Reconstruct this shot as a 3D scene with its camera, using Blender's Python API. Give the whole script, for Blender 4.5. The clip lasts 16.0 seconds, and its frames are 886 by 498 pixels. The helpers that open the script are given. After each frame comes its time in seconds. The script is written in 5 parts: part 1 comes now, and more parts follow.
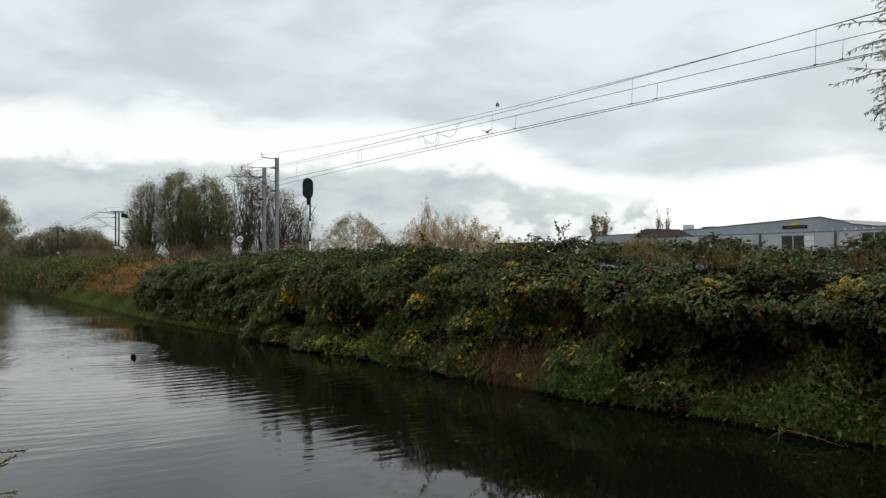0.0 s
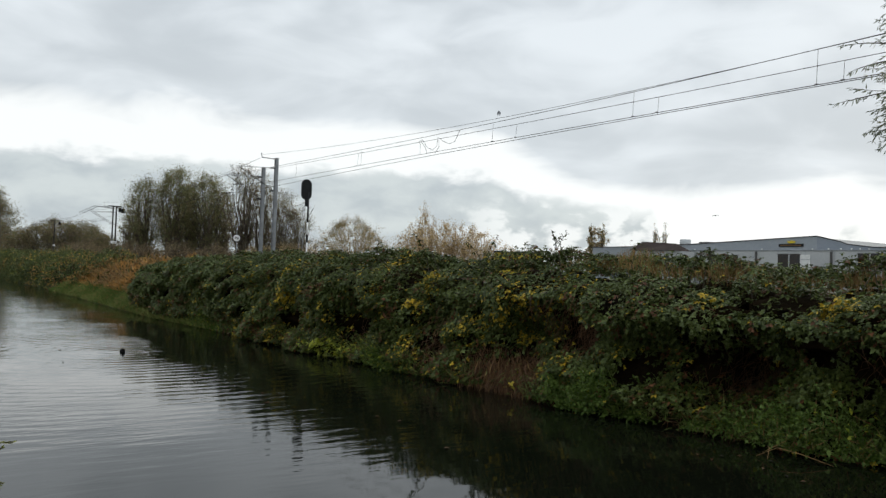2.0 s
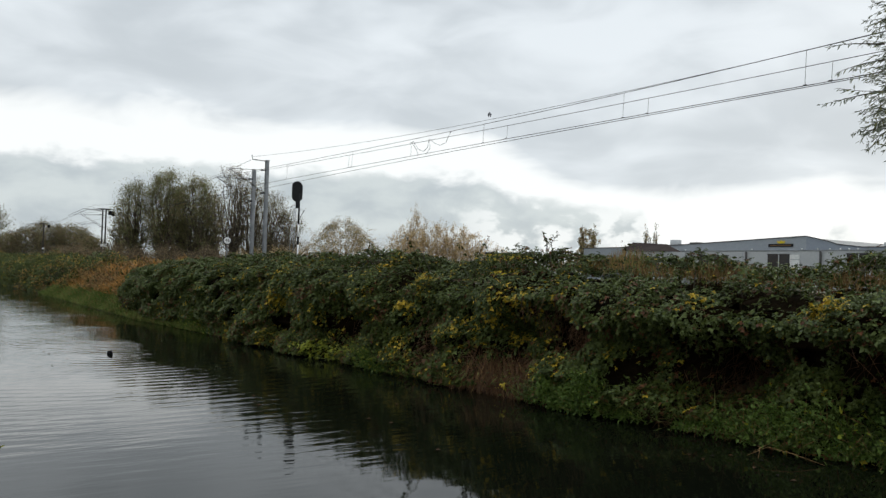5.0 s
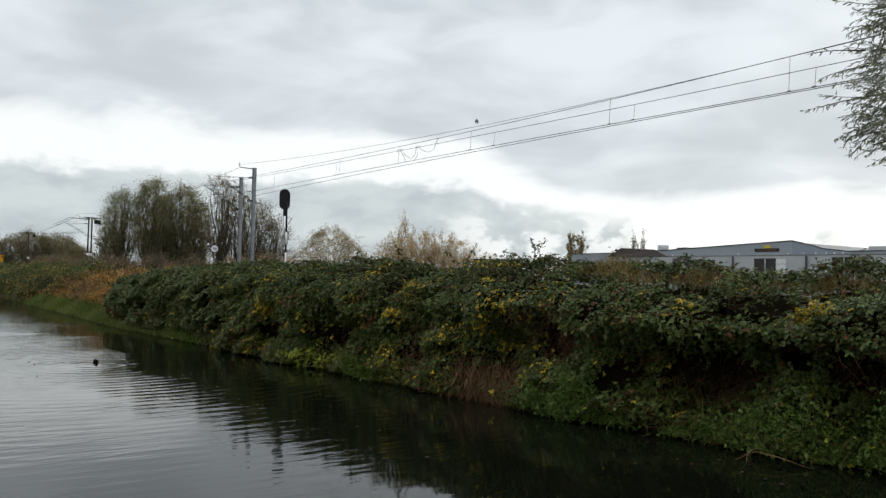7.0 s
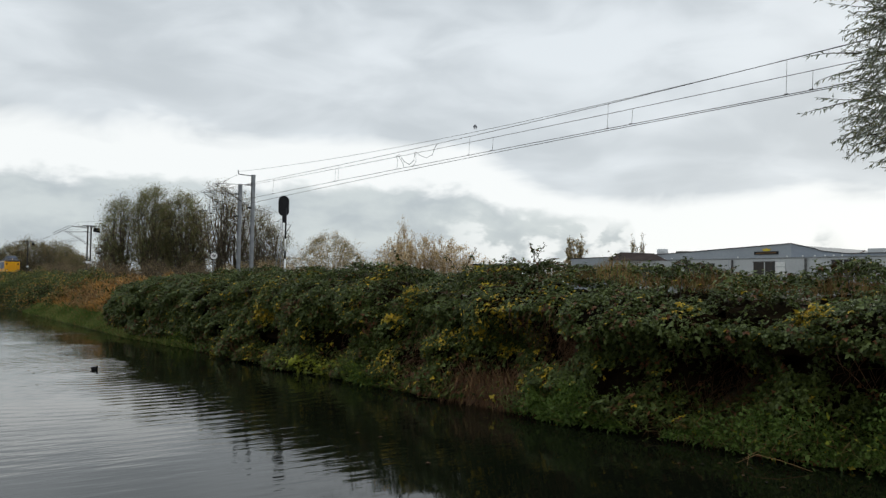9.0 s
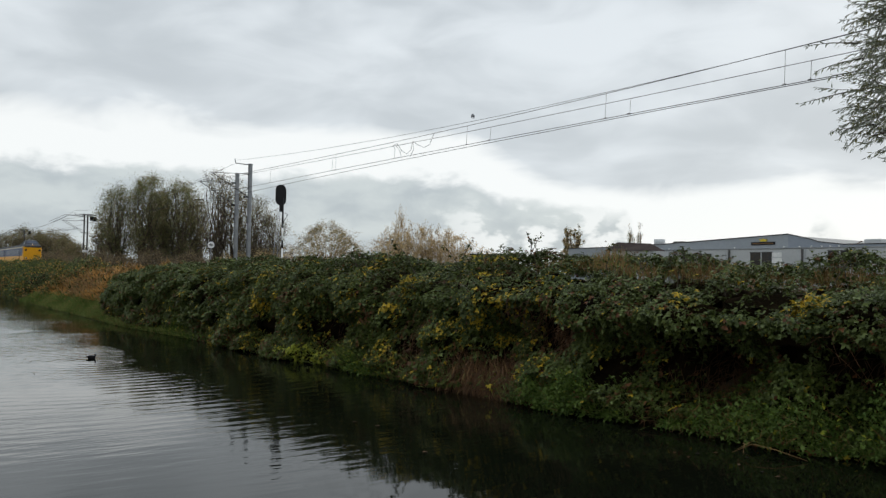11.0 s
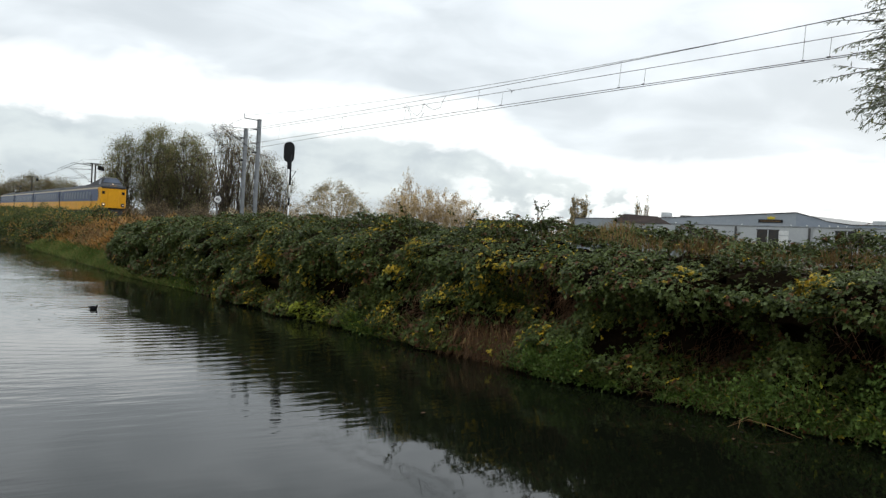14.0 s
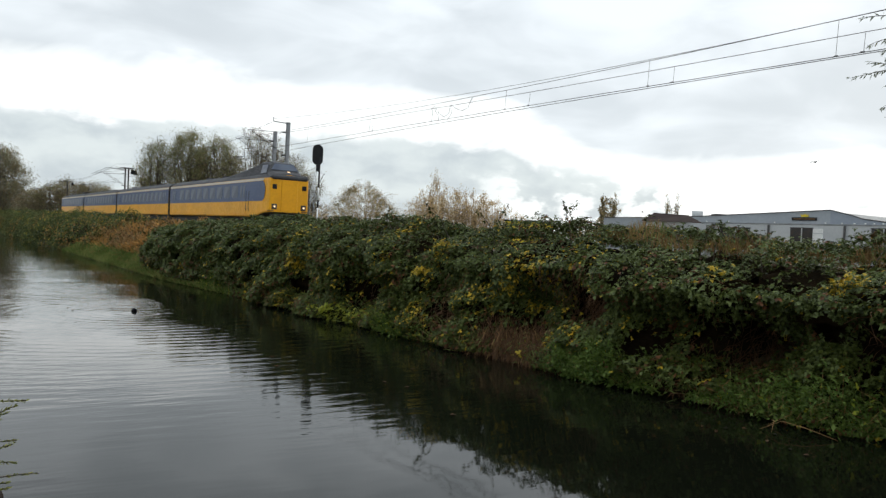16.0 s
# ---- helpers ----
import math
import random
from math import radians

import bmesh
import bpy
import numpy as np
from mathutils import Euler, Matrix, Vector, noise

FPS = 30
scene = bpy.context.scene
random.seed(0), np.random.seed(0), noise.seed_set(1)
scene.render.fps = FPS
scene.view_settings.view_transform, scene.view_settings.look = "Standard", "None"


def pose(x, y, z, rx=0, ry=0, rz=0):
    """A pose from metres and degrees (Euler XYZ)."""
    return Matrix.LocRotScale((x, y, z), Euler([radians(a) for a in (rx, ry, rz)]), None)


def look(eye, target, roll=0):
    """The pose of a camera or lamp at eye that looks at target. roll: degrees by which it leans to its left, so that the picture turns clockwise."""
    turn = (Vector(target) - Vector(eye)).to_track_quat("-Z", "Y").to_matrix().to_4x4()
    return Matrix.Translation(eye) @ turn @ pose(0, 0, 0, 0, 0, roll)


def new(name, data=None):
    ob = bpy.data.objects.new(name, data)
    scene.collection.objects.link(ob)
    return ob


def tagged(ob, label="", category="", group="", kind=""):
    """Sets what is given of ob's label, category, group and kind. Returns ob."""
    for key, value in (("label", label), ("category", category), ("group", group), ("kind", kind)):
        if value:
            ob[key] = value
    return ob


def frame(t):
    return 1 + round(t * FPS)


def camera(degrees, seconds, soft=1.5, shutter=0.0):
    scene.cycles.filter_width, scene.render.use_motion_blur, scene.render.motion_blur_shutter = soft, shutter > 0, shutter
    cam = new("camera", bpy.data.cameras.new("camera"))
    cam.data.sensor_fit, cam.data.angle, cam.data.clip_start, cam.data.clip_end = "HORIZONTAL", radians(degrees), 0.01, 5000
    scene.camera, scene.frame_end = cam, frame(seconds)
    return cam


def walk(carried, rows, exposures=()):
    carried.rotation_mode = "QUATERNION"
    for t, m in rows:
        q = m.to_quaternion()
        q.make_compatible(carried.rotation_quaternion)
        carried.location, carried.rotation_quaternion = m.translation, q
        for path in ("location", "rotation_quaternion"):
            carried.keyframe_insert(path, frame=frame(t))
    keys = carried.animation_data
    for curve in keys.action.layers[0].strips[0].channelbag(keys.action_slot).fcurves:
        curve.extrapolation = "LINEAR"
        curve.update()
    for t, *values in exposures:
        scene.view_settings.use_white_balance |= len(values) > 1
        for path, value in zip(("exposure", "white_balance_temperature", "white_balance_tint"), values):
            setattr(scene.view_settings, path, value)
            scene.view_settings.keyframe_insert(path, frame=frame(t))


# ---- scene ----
cam = camera(60.0, 16.0, soft=1.38)
walk(cam, [
    (0.0, pose(0.007, 0.016, 2.603, 90.97, 0.13, -33.56)),
    (0.5, pose(0.010, 0.015, 2.605, 90.82, -0.04, -33.71)),
    (1.0, pose(0.012, 0.016, 2.600, 90.57, -0.48, -33.79)),
    (1.5, pose(0.008, 0.017, 2.605, 90.63, -0.74, -33.51)),
    (2.0, pose(0.009, 0.011, 2.599, 91.43, -1.86, -33.85)),
    (2.5, pose(0.010, 0.012, 2.605, 91.67, -2.28, -34.29)),
    (3.0, pose(0.012, 0.018, 2.602, 91.66, -2.15, -34.30)),
    (3.5, pose(0.012, 0.019, 2.598, 91.44, -2.23, -33.94)),
    (6.0, pose(0.022, 0.010, 2.597, 91.70, -1.16, -34.88)),
    (6.5, pose(0.025, 0.013, 2.602, 91.85, -1.41, -35.28)),
    (7.0, pose(0.030, 0.008, 2.602, 92.09, -1.20, -35.33)),
    (7.5, pose(0.028, 0.008, 2.600, 92.31, -1.41, -35.33)),
    (8.0, pose(0.030, 0.005, 2.604, 92.40, -1.59, -35.25)),
    (8.5, pose(0.030, 0.002, 2.601, 92.59, -0.88, -35.21)),
    (11.0, pose(0.034, 0.011, 2.598, 91.73, -0.90, -35.57)),
    (11.5, pose(0.030, 0.004, 2.601, 91.61, -1.00, -35.18)),
    (12.0, pose(0.037, 0.010, 2.609, 91.88, 1.94, -33.43)),
    (12.5, pose(0.029, -0.012, 2.586, 91.79, 2.68, -33.06)),
    (13.0, pose(0.021, 0.012, 2.577, 90.42, -1.08, -34.47)),
    (13.5, pose(0.025, 0.021, 2.589, 89.18, -1.73, -35.68)),
    (14.0, pose(0.030, 0.017, 2.597, 89.03, -3.32, -35.18)),
    (14.5, pose(0.016, 0.009, 2.603, 88.76, -2.52, -32.99)),
    (15.0, pose(0.008, 0.001, 2.603, 88.80, -3.65, -32.04)),
    (15.5, pose(0.009, -0.004, 2.601, 88.33, -2.28, -31.11)),
    (16.0, pose(0.019, 0.000, 2.612, 88.96, -2.88, -33.07)),
], exposures=[(0.0, 0.0), (7.0, 0.0), (8.5, -0.07), (11.0, -0.08), (12.5, -0.11), (13.1, 0.10), (13.7, 0.26), (16.0, 0.24)])

rnd = random.Random(7)
rng = np.random.default_rng(11)


# ---- world and sun ----
def mth(tree, op, a, b=None, c=None, clamp=False):
    n = tree.nodes.new("ShaderNodeMath")
    n.operation, n.use_clamp = op, clamp
    for i, v in enumerate((a, b, c)):
        if v is None:
            continue
        if isinstance(v, (int, float)):
            n.inputs[i].default_value = v
        else:
            tree.links.new(v, n.inputs[i])
    return n.outputs[0]


def ramp(tree, value, lo, hi, a=0.0, b=1.0):
    n = tree.nodes.new("ShaderNodeMapRange")
    n.interpolation_type = "SMOOTHSTEP"
    for i, v in enumerate((value, lo, hi, a, b)):
        if isinstance(v, (int, float)):
            n.inputs[i].default_value = v
        else:
            tree.links.new(v, n.inputs[i])
    return n.outputs[0]


def mixc(tree, fac, a, b, kind="MIX"):
    n = tree.nodes.new("ShaderNodeMix")
    n.data_type, n.blend_type = "RGBA", kind
    for i, v in ((0, fac), (6, a), (7, b)):
        if isinstance(v, (int, float)):
            n.inputs[i].default_value = v
        elif isinstance(v, tuple):
            n.inputs[i].default_value = (*v, 1.0)
        else:
            tree.links.new(v, n.inputs[i])
    return n.outputs[2]


def build_world():
    w = bpy.data.worlds.new("overcast_sky")
    scene.world = w
    w.use_nodes = True
    t = w.node_tree
    t.nodes.clear()
    out = t.nodes.new("ShaderNodeOutputWorld")
    bg = t.nodes.new("ShaderNodeBackground")
    t.links.new(bg.outputs[0], out.inputs[0])
    co = t.nodes.new("ShaderNodeTexCoord")
    sep = t.nodes.new("ShaderNodeSeparateXYZ")
    t.links.new(co.outputs["Generated"], sep.inputs[0])
    x, y, z = sep.outputs
    # azimuth from the canal's axis and elevation, in degrees
    az = mth(t, "MULTIPLY", mth(t, "ARCTAN2", x, y), 57.2958)
    el = mth(t, "MULTIPLY", mth(t, "ARCSINE", mth(t, "MAXIMUM", z, 0.0)), 57.2958)
    # cloud patterns over bearing and height
    def sheet(su, sv):
        n = t.nodes.new("ShaderNodeCombineXYZ")
        t.links.new(mth(t, "MULTIPLY", az, su), n.inputs[0]), t.links.new(mth(t, "MULTIPLY", el, sv), n.inputs[1])
        return n

    def cloud(vec, detail, rough, shift, warp=0.0):
        n = t.nodes.new("ShaderNodeTexNoise")
        n.inputs["Scale"].default_value, n.inputs["Detail"].default_value, n.inputs["Roughness"].default_value, n.inputs["Distortion"].default_value = 1.0, detail, rough, warp
        m = t.nodes.new("ShaderNodeVectorMath")
        m.operation = "ADD"
        m.inputs[1].default_value = shift
        t.links.new(vec.outputs[0], m.inputs[0])
        t.links.new(m.outputs[0], n.inputs["Vector"])
        return n.outputs[0]

    wide, mid, small = sheet(0.055, 0.13), sheet(0.12, 0.30), sheet(0.30, 0.52)
    big = cloud(wide, 3.0, 0.5, (4.0, 7.4, 0.0), 0.3)
    fine = cloud(mid, 4.0, 0.5, (1.3, 0.2, 4.0), 0.4)
    body = mth(t, "ADD", mth(t, "MULTIPLY", big, 0.62), mth(t, "MULTIPLY", fine, 0.38))
    grey = mixc(t, ramp(t, body, 0.38, 0.64), (0.50, 0.555, 0.60), (0.765, 0.825, 0.872))
    # pale break between the high deck and the low bank
    edge = mth(t, "ADD", ramp(t, az, 33.0, 48.0, 10.4, 6.2), mth(t, "MULTIPLY", mth(t, "SUBTRACT", fine, 0.5), 5.0))
    lift = mth(t, "SUBTRACT", edge, el)
    gap = mth(t, "MAXIMUM", ramp(t, lift, -1.4, 0.9), mth(t, "MULTIPLY", ramp(t, el, 30.0, 10.0), 0.20))
    low = mixc(t, gap, grey, (0.965, 0.995, 0.995))
    # the low grey bank with a puffy top, and a smaller cloud beside it
    puff = cloud(small, 4.0, 0.55, (0.4, 2.2, 0.0), 0.2)
    soft = cloud(mid, 3.0, 0.5, (5.4, 1.2, 2.0))
    top = mth(t, "ADD", ramp(t, az, 36.0, 41.5, 7.1, 5.6), ramp(t, az, 42.5, 47.5, 0.0, -1.1))
    top = mth(t, "ADD", top, ramp(t, az, 48.8, 51.2, 0.0, -7.0))
    side = mth(t, "MULTIPLY", ramp(t, az, 59.0, 61.5), ramp(t, az, 66.0, 61.8, 0.25, 1.0))
    top = mth(t, "MAXIMUM", top, mth(t, "SUBTRACT", mth(t, "MULTIPLY", side, 7.2), 3.4))
    top = mth(t, "ADD", top, mth(t, "MULTIPLY", mth(t, "SUBTRACT", puff, 0.5), 3.4))
    bank = ramp(t, mth(t, "SUBTRACT", top, el), -0.35, 0.9)
    holes = mth(t, "MULTIPLY", ramp(t, mth(t, "ADD", puff, ramp(t, el, 4.6, 2.4, 0.0, 0.12)), 0.52, 0.66), mth(t, "MULTIPLY", ramp(t, az, 32.0, 40.0), ramp(t, el, 6.0, 4.2)))
    bankc = mixc(t, ramp(t, mth(t, "ADD", mth(t, "MULTIPLY", puff, 0.5), mth(t, "MULTIPLY", soft, 0.5)), 0.38, 0.62), (0.465, 0.525, 0.56), (0.62, 0.68, 0.69))
    sky = mixc(t, mth(t, "MULTIPLY", bank, mth(t, "SUBTRACT", 0.94, mth(t, "MULTIPLY", holes, 0.72))), low, bankc)
    nis = t.nodes.new("ShaderNodeTexSky")
    nis.sky_type, nis.sun_disc, nis.sun_elevation, nis.sun_rotation = "NISHITA", False, radians(24), radians(75)
    both = mixc(t, 0.004, sky, nis.outputs[0], "ADD")
    t.links.new(both, bg.inputs[0])
    t.links.new(ramp(t, el, 22.0, 60.0, 1.0, 1.75), bg.inputs[1])
    sun = new("sun", bpy.data.lights.new("sun", "SUN"))
    sun.data.energy, sun.data.angle, sun.data.color = 0.6, radians(25), (1.0, 0.95, 0.88)
    a, e = radians(75), radians(24)
    way = Vector((math.sin(a) * math.cos(e), math.cos(a) * math.cos(e), math.sin(e)))
    sun.matrix_world = look(way * 100, (0, 0, 0))


build_world()


# ---- materials ----
def mat(name, a, b=None, rough=0.7, metal=0.0, scale=3.0, fine=30.0, bump=0.0, island=0.0, emit=None, spread=(0.35, 0.65), sub=0.0, spec=0.5):
    """Two-scale noise between colours a and b, a fine relief, and variation per island."""
    m = bpy.data.materials.new(name)
    m.use_nodes = True
    t = m.node_tree
    p = t.nodes["Principled BSDF"]
    b = b or tuple(c * 0.75 for c in a)
    co = t.nodes.new("ShaderNodeTexCoord")

    def noise_at(s, d=5.0):
        n = t.nodes.new("ShaderNodeTexNoise")
        n.inputs["Scale"].default_value, n.inputs["Detail"].default_value = s, d
        t.links.new(co.outputs["Object"], n.inputs["Vector"])
        return n.outputs[0]

    n1, n2 = noise_at(scale), noise_at(fine)
    f = ramp(t, mth(t, "ADD", mth(t, "MULTIPLY", n1, 0.6), mth(t, "MULTIPLY", n2, 0.4)), *spread)
    if island:
        g = t.nodes.new("ShaderNodeNewGeometry")
        f = mth(t, "ADD", mth(t, "MULTIPLY", f, 1 - island), mth(t, "MULTIPLY", g.outputs["Random Per Island"], island))
    c = mixc(t, f, a, b)
    t.links.new(c, p.inputs["Base Color"])
    p.inputs["Metallic"].default_value = metal
    p.inputs["Specular IOR Level"].default_value = (0.2 if spec == 0.5 else spec) if sub else spec
    r = ramp(t, n2, 0.3, 0.7, max(0.03, rough - 0.08), min(1.0, rough + 0.08))
    t.links.new(r, p.inputs["Roughness"])
    if bump:
        bn = t.nodes.new("ShaderNodeBump")
        bn.inputs["Strength"].default_value, bn.inputs["Distance"].default_value = bump, 0.02
        t.links.new(n2, bn.inputs["Height"])
        t.links.new(bn.outputs[0], p.inputs["Normal"])
    if emit:
        p.inputs["Emission Color"].default_value = (*emit[:3], 1)
        p.inputs["Emission Strength"].default_value = emit[3]
    if sub:
        p.inputs["Subsurface Weight"].default_value = 0.0
        tr = t.nodes.new("ShaderNodeBsdfTranslucent")
        mx = t.nodes.new("ShaderNodeMixShader")
        mx.inputs[0].default_value = sub
        t.links.new(c, tr.inputs[0])
        t.links.new(p.outputs[0], mx.inputs[1]), t.links.new(tr.outputs[0], mx.inputs[2])
        t.links.new(mx.outputs[0], t.nodes["Material Output"].inputs[0])
    return m


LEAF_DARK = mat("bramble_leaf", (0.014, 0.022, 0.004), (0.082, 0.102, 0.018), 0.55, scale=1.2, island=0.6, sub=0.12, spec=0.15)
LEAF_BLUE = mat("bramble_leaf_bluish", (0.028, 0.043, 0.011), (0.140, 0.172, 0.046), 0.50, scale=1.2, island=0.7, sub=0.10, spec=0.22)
LEAF_YELLOW = mat("yellow_leaf", (0.62, 0.40, 0.03), (0.26, 0.23, 0.03), 0.5, island=0.7, sub=0.25)
LEAF_RUST = mat("rusty_leaf", (0.16, 0.062, 0.022), (0.075, 0.038, 0.020), 0.6, island=0.7, sub=0.15)
LEAF_LIGHT = mat("nettle_leaf", (0.040, 0.080, 0.012), (0.135, 0.190, 0.036), 0.5, island=0.6, sub=0.2)
LEAF_LIME = mat("lime_leaf", (0.22, 0.28, 0.03), (0.40, 0.38, 0.04), 0.5, island=0.6, sub=0.2)
GRASS = mat("grass_blade", (0.098, 0.150, 0.032), (0.26, 0.28, 0.085), 0.55, island=0.6, sub=0.2)
STRAW = mat("dead_grass", (0.34, 0.215, 0.085), (0.17, 0.090, 0.040), 0.7, island=0.7, sub=0.15)
BRACKEN = mat("bracken_frond", (0.50, 0.26, 0.070), (0.22, 0.12, 0.042), 0.7, island=0.7, sub=0.2)
# brown stems and soil, taken near black for the shade inside the hedge
HEDGE_CORE = mat("hedge_shade_core", (0.007, 0.006, 0.003), (0.022, 0.014, 0.007), 0.95, scale=1.5, fine=22, bump=0.8, spec=0.02)
SOIL = mat("bank_soil", (0.055, 0.048, 0.028), (0.095, 0.085, 0.045), 0.95, scale=0.6, fine=9, bump=0.7)
BALLAST = mat("ballast_stone", (0.18, 0.16, 0.14), (0.09, 0.08, 0.07), 0.9, scale=4, fine=18, bump=1.0)
DEAD_CANE = mat("dead_cane", (0.170, 0.078, 0.028), (0.060, 0.028, 0.012), 0.8, island=0.6)
BARK = mat("willow_bark", (0.060, 0.046, 0.034), (0.115, 0.092, 0.070), 0.9, scale=2, fine=25, bump=0.8)
WILLOW_OLIVE = mat("olive_willow_leaf", (0.135, 0.148, 0.058), (0.275, 0.262, 0.112), 0.6, scale=0.25, island=0.55, sub=0.45)
WILLOW_BROWN = mat("brown_autumn_leaf", (0.22, 0.168, 0.10), (0.35, 0.255, 0.14), 0.65, scale=0.25, island=0.6, sub=0.42)
WILLOW_GOLD = mat("golden_twig", (0.74, 0.54, 0.27), (0.50, 0.37, 0.19), 0.65, scale=0.4, island=0.6, sub=0.35)
TWIG_GOLD = mat("golden_bark", (0.46, 0.32, 0.16), (0.28, 0.20, 0.11), 0.8, scale=2, fine=25)
UNDERWOOD = mat("dark_underwood", (0.085, 0.066, 0.042), (0.17, 0.125, 0.07), 0.7, scale=0.3, island=0.6, sub=0.2)
WILLOW_GREY = mat("grey_green_willow_leaf", (0.13, 0.15, 0.10), (0.40, 0.42, 0.33), 0.45, island=0.7, sub=0.4, spec=0.4)
CONIFER = mat("conifer_spray", (0.055, 0.090, 0.028), (0.34, 0.31, 0.06), 0.6, island=0.6, sub=0.15)
STEEL = mat("galvanised_steel", (0.30, 0.31, 0.32), (0.20, 0.21, 0.22), 0.5, 0.6, scale=1.5, fine=30)
DARK_STEEL = mat("weathered_steel", (0.075, 0.07, 0.065), (0.04, 0.038, 0.036), 0.6, 0.4)
WIRE = mat("copper_wire", (0.06, 0.058, 0.055), (0.09, 0.085, 0.08), 0.5, 0.6)
BLACK = mat("black_enamel", (0.010, 0.010, 0.011), (0.016, 0.016, 0.018), 0.6, spec=0.2)
WHITE = mat("white_enamel", (0.75, 0.75, 0.73), (0.62, 0.62, 0.60), 0.4)
RUBBER = mat("grey_rubber", (0.03, 0.03, 0.03), None, 0.8)
RAIL = mat("rusty_rail", (0.16, 0.09, 0.055), (0.10, 0.06, 0.04), 0.6, 0.5)
CONCRETE = mat("weathered_concrete", (0.36, 0.35, 0.33), (0.26, 0.255, 0.24), 0.85, scale=1.0, fine=20, bump=0.2)
T_YELLOW = mat("yellow_train_paint", (0.80, 0.375, 0.008), (0.68, 0.31, 0.010), 0.42, scale=0.5, fine=6, spec=0.25)
T_BLUE = mat("blue_train_paint", (0.078, 0.104, 0.180), (0.100, 0.130, 0.210), 0.5, scale=0.4, fine=5, spec=0.25)
T_CREAM = mat("cream_stripe_paint", (0.62, 0.55, 0.42), (0.50, 0.44, 0.34), 0.4)
T_ROOF = mat("grey_train_roof", (0.082, 0.082, 0.085), (0.058, 0.058, 0.061), 0.8, scale=0.6, fine=7, spec=0.2)
T_GLASS = mat("dark_window_glass", (0.105, 0.125, 0.165), (0.075, 0.092, 0.130), 0.35, scale=0.5, fine=1.0, spec=0.3)
LAMP = mat("train_headlight", (0.40, 0.18, 0.06), None, 0.3, emit=(1.0, 0.72, 0.42, 1.6))
WALL_GREY = mat("light_grey_cladding", (0.46, 0.47, 0.47), (0.40, 0.41, 0.42), 0.6, scale=0.3, fine=4)
CLAD_BLUE = mat("blue_grey_cladding", (0.31, 0.335, 0.36), (0.27, 0.295, 0.32), 0.5, scale=0.3, fine=4)
CLAD_BLUE_B = mat("blue_grey_side_cladding", (0.255, 0.285, 0.325), (0.22, 0.25, 0.29), 0.5, scale=0.3, fine=4)
ROOF_TILE = mat("dark_brown_roof", (0.030, 0.020, 0.018), (0.05, 0.035, 0.03), 0.9, scale=1, fine=10, spec=0.15)
WIN_DARK = mat("dark_building_glass", (0.03, 0.032, 0.035), (0.05, 0.04, 0.035), 0.1)
SKIP_YELLOW = mat("yellow_container_paint", (0.68, 0.50, 0.02), (0.5, 0.38, 0.03), 0.5, scale=1)
OLD_WOOD = mat("wet_old_wood", (0.018, 0.014, 0.011), (0.038, 0.028, 0.020), 0.75, scale=4, fine=30, bump=0.6, spec=0.15)
COOT_BLACK = mat("coot_plumage", (0.008, 0.008, 0.009), (0.016, 0.015, 0.015), 0.8, scale=8, fine=60, spec=0.1)
BIRD_GREY = mat("gull_plumage", (0.16, 0.16, 0.17), (0.08, 0.08, 0.085), 0.7, scale=8)


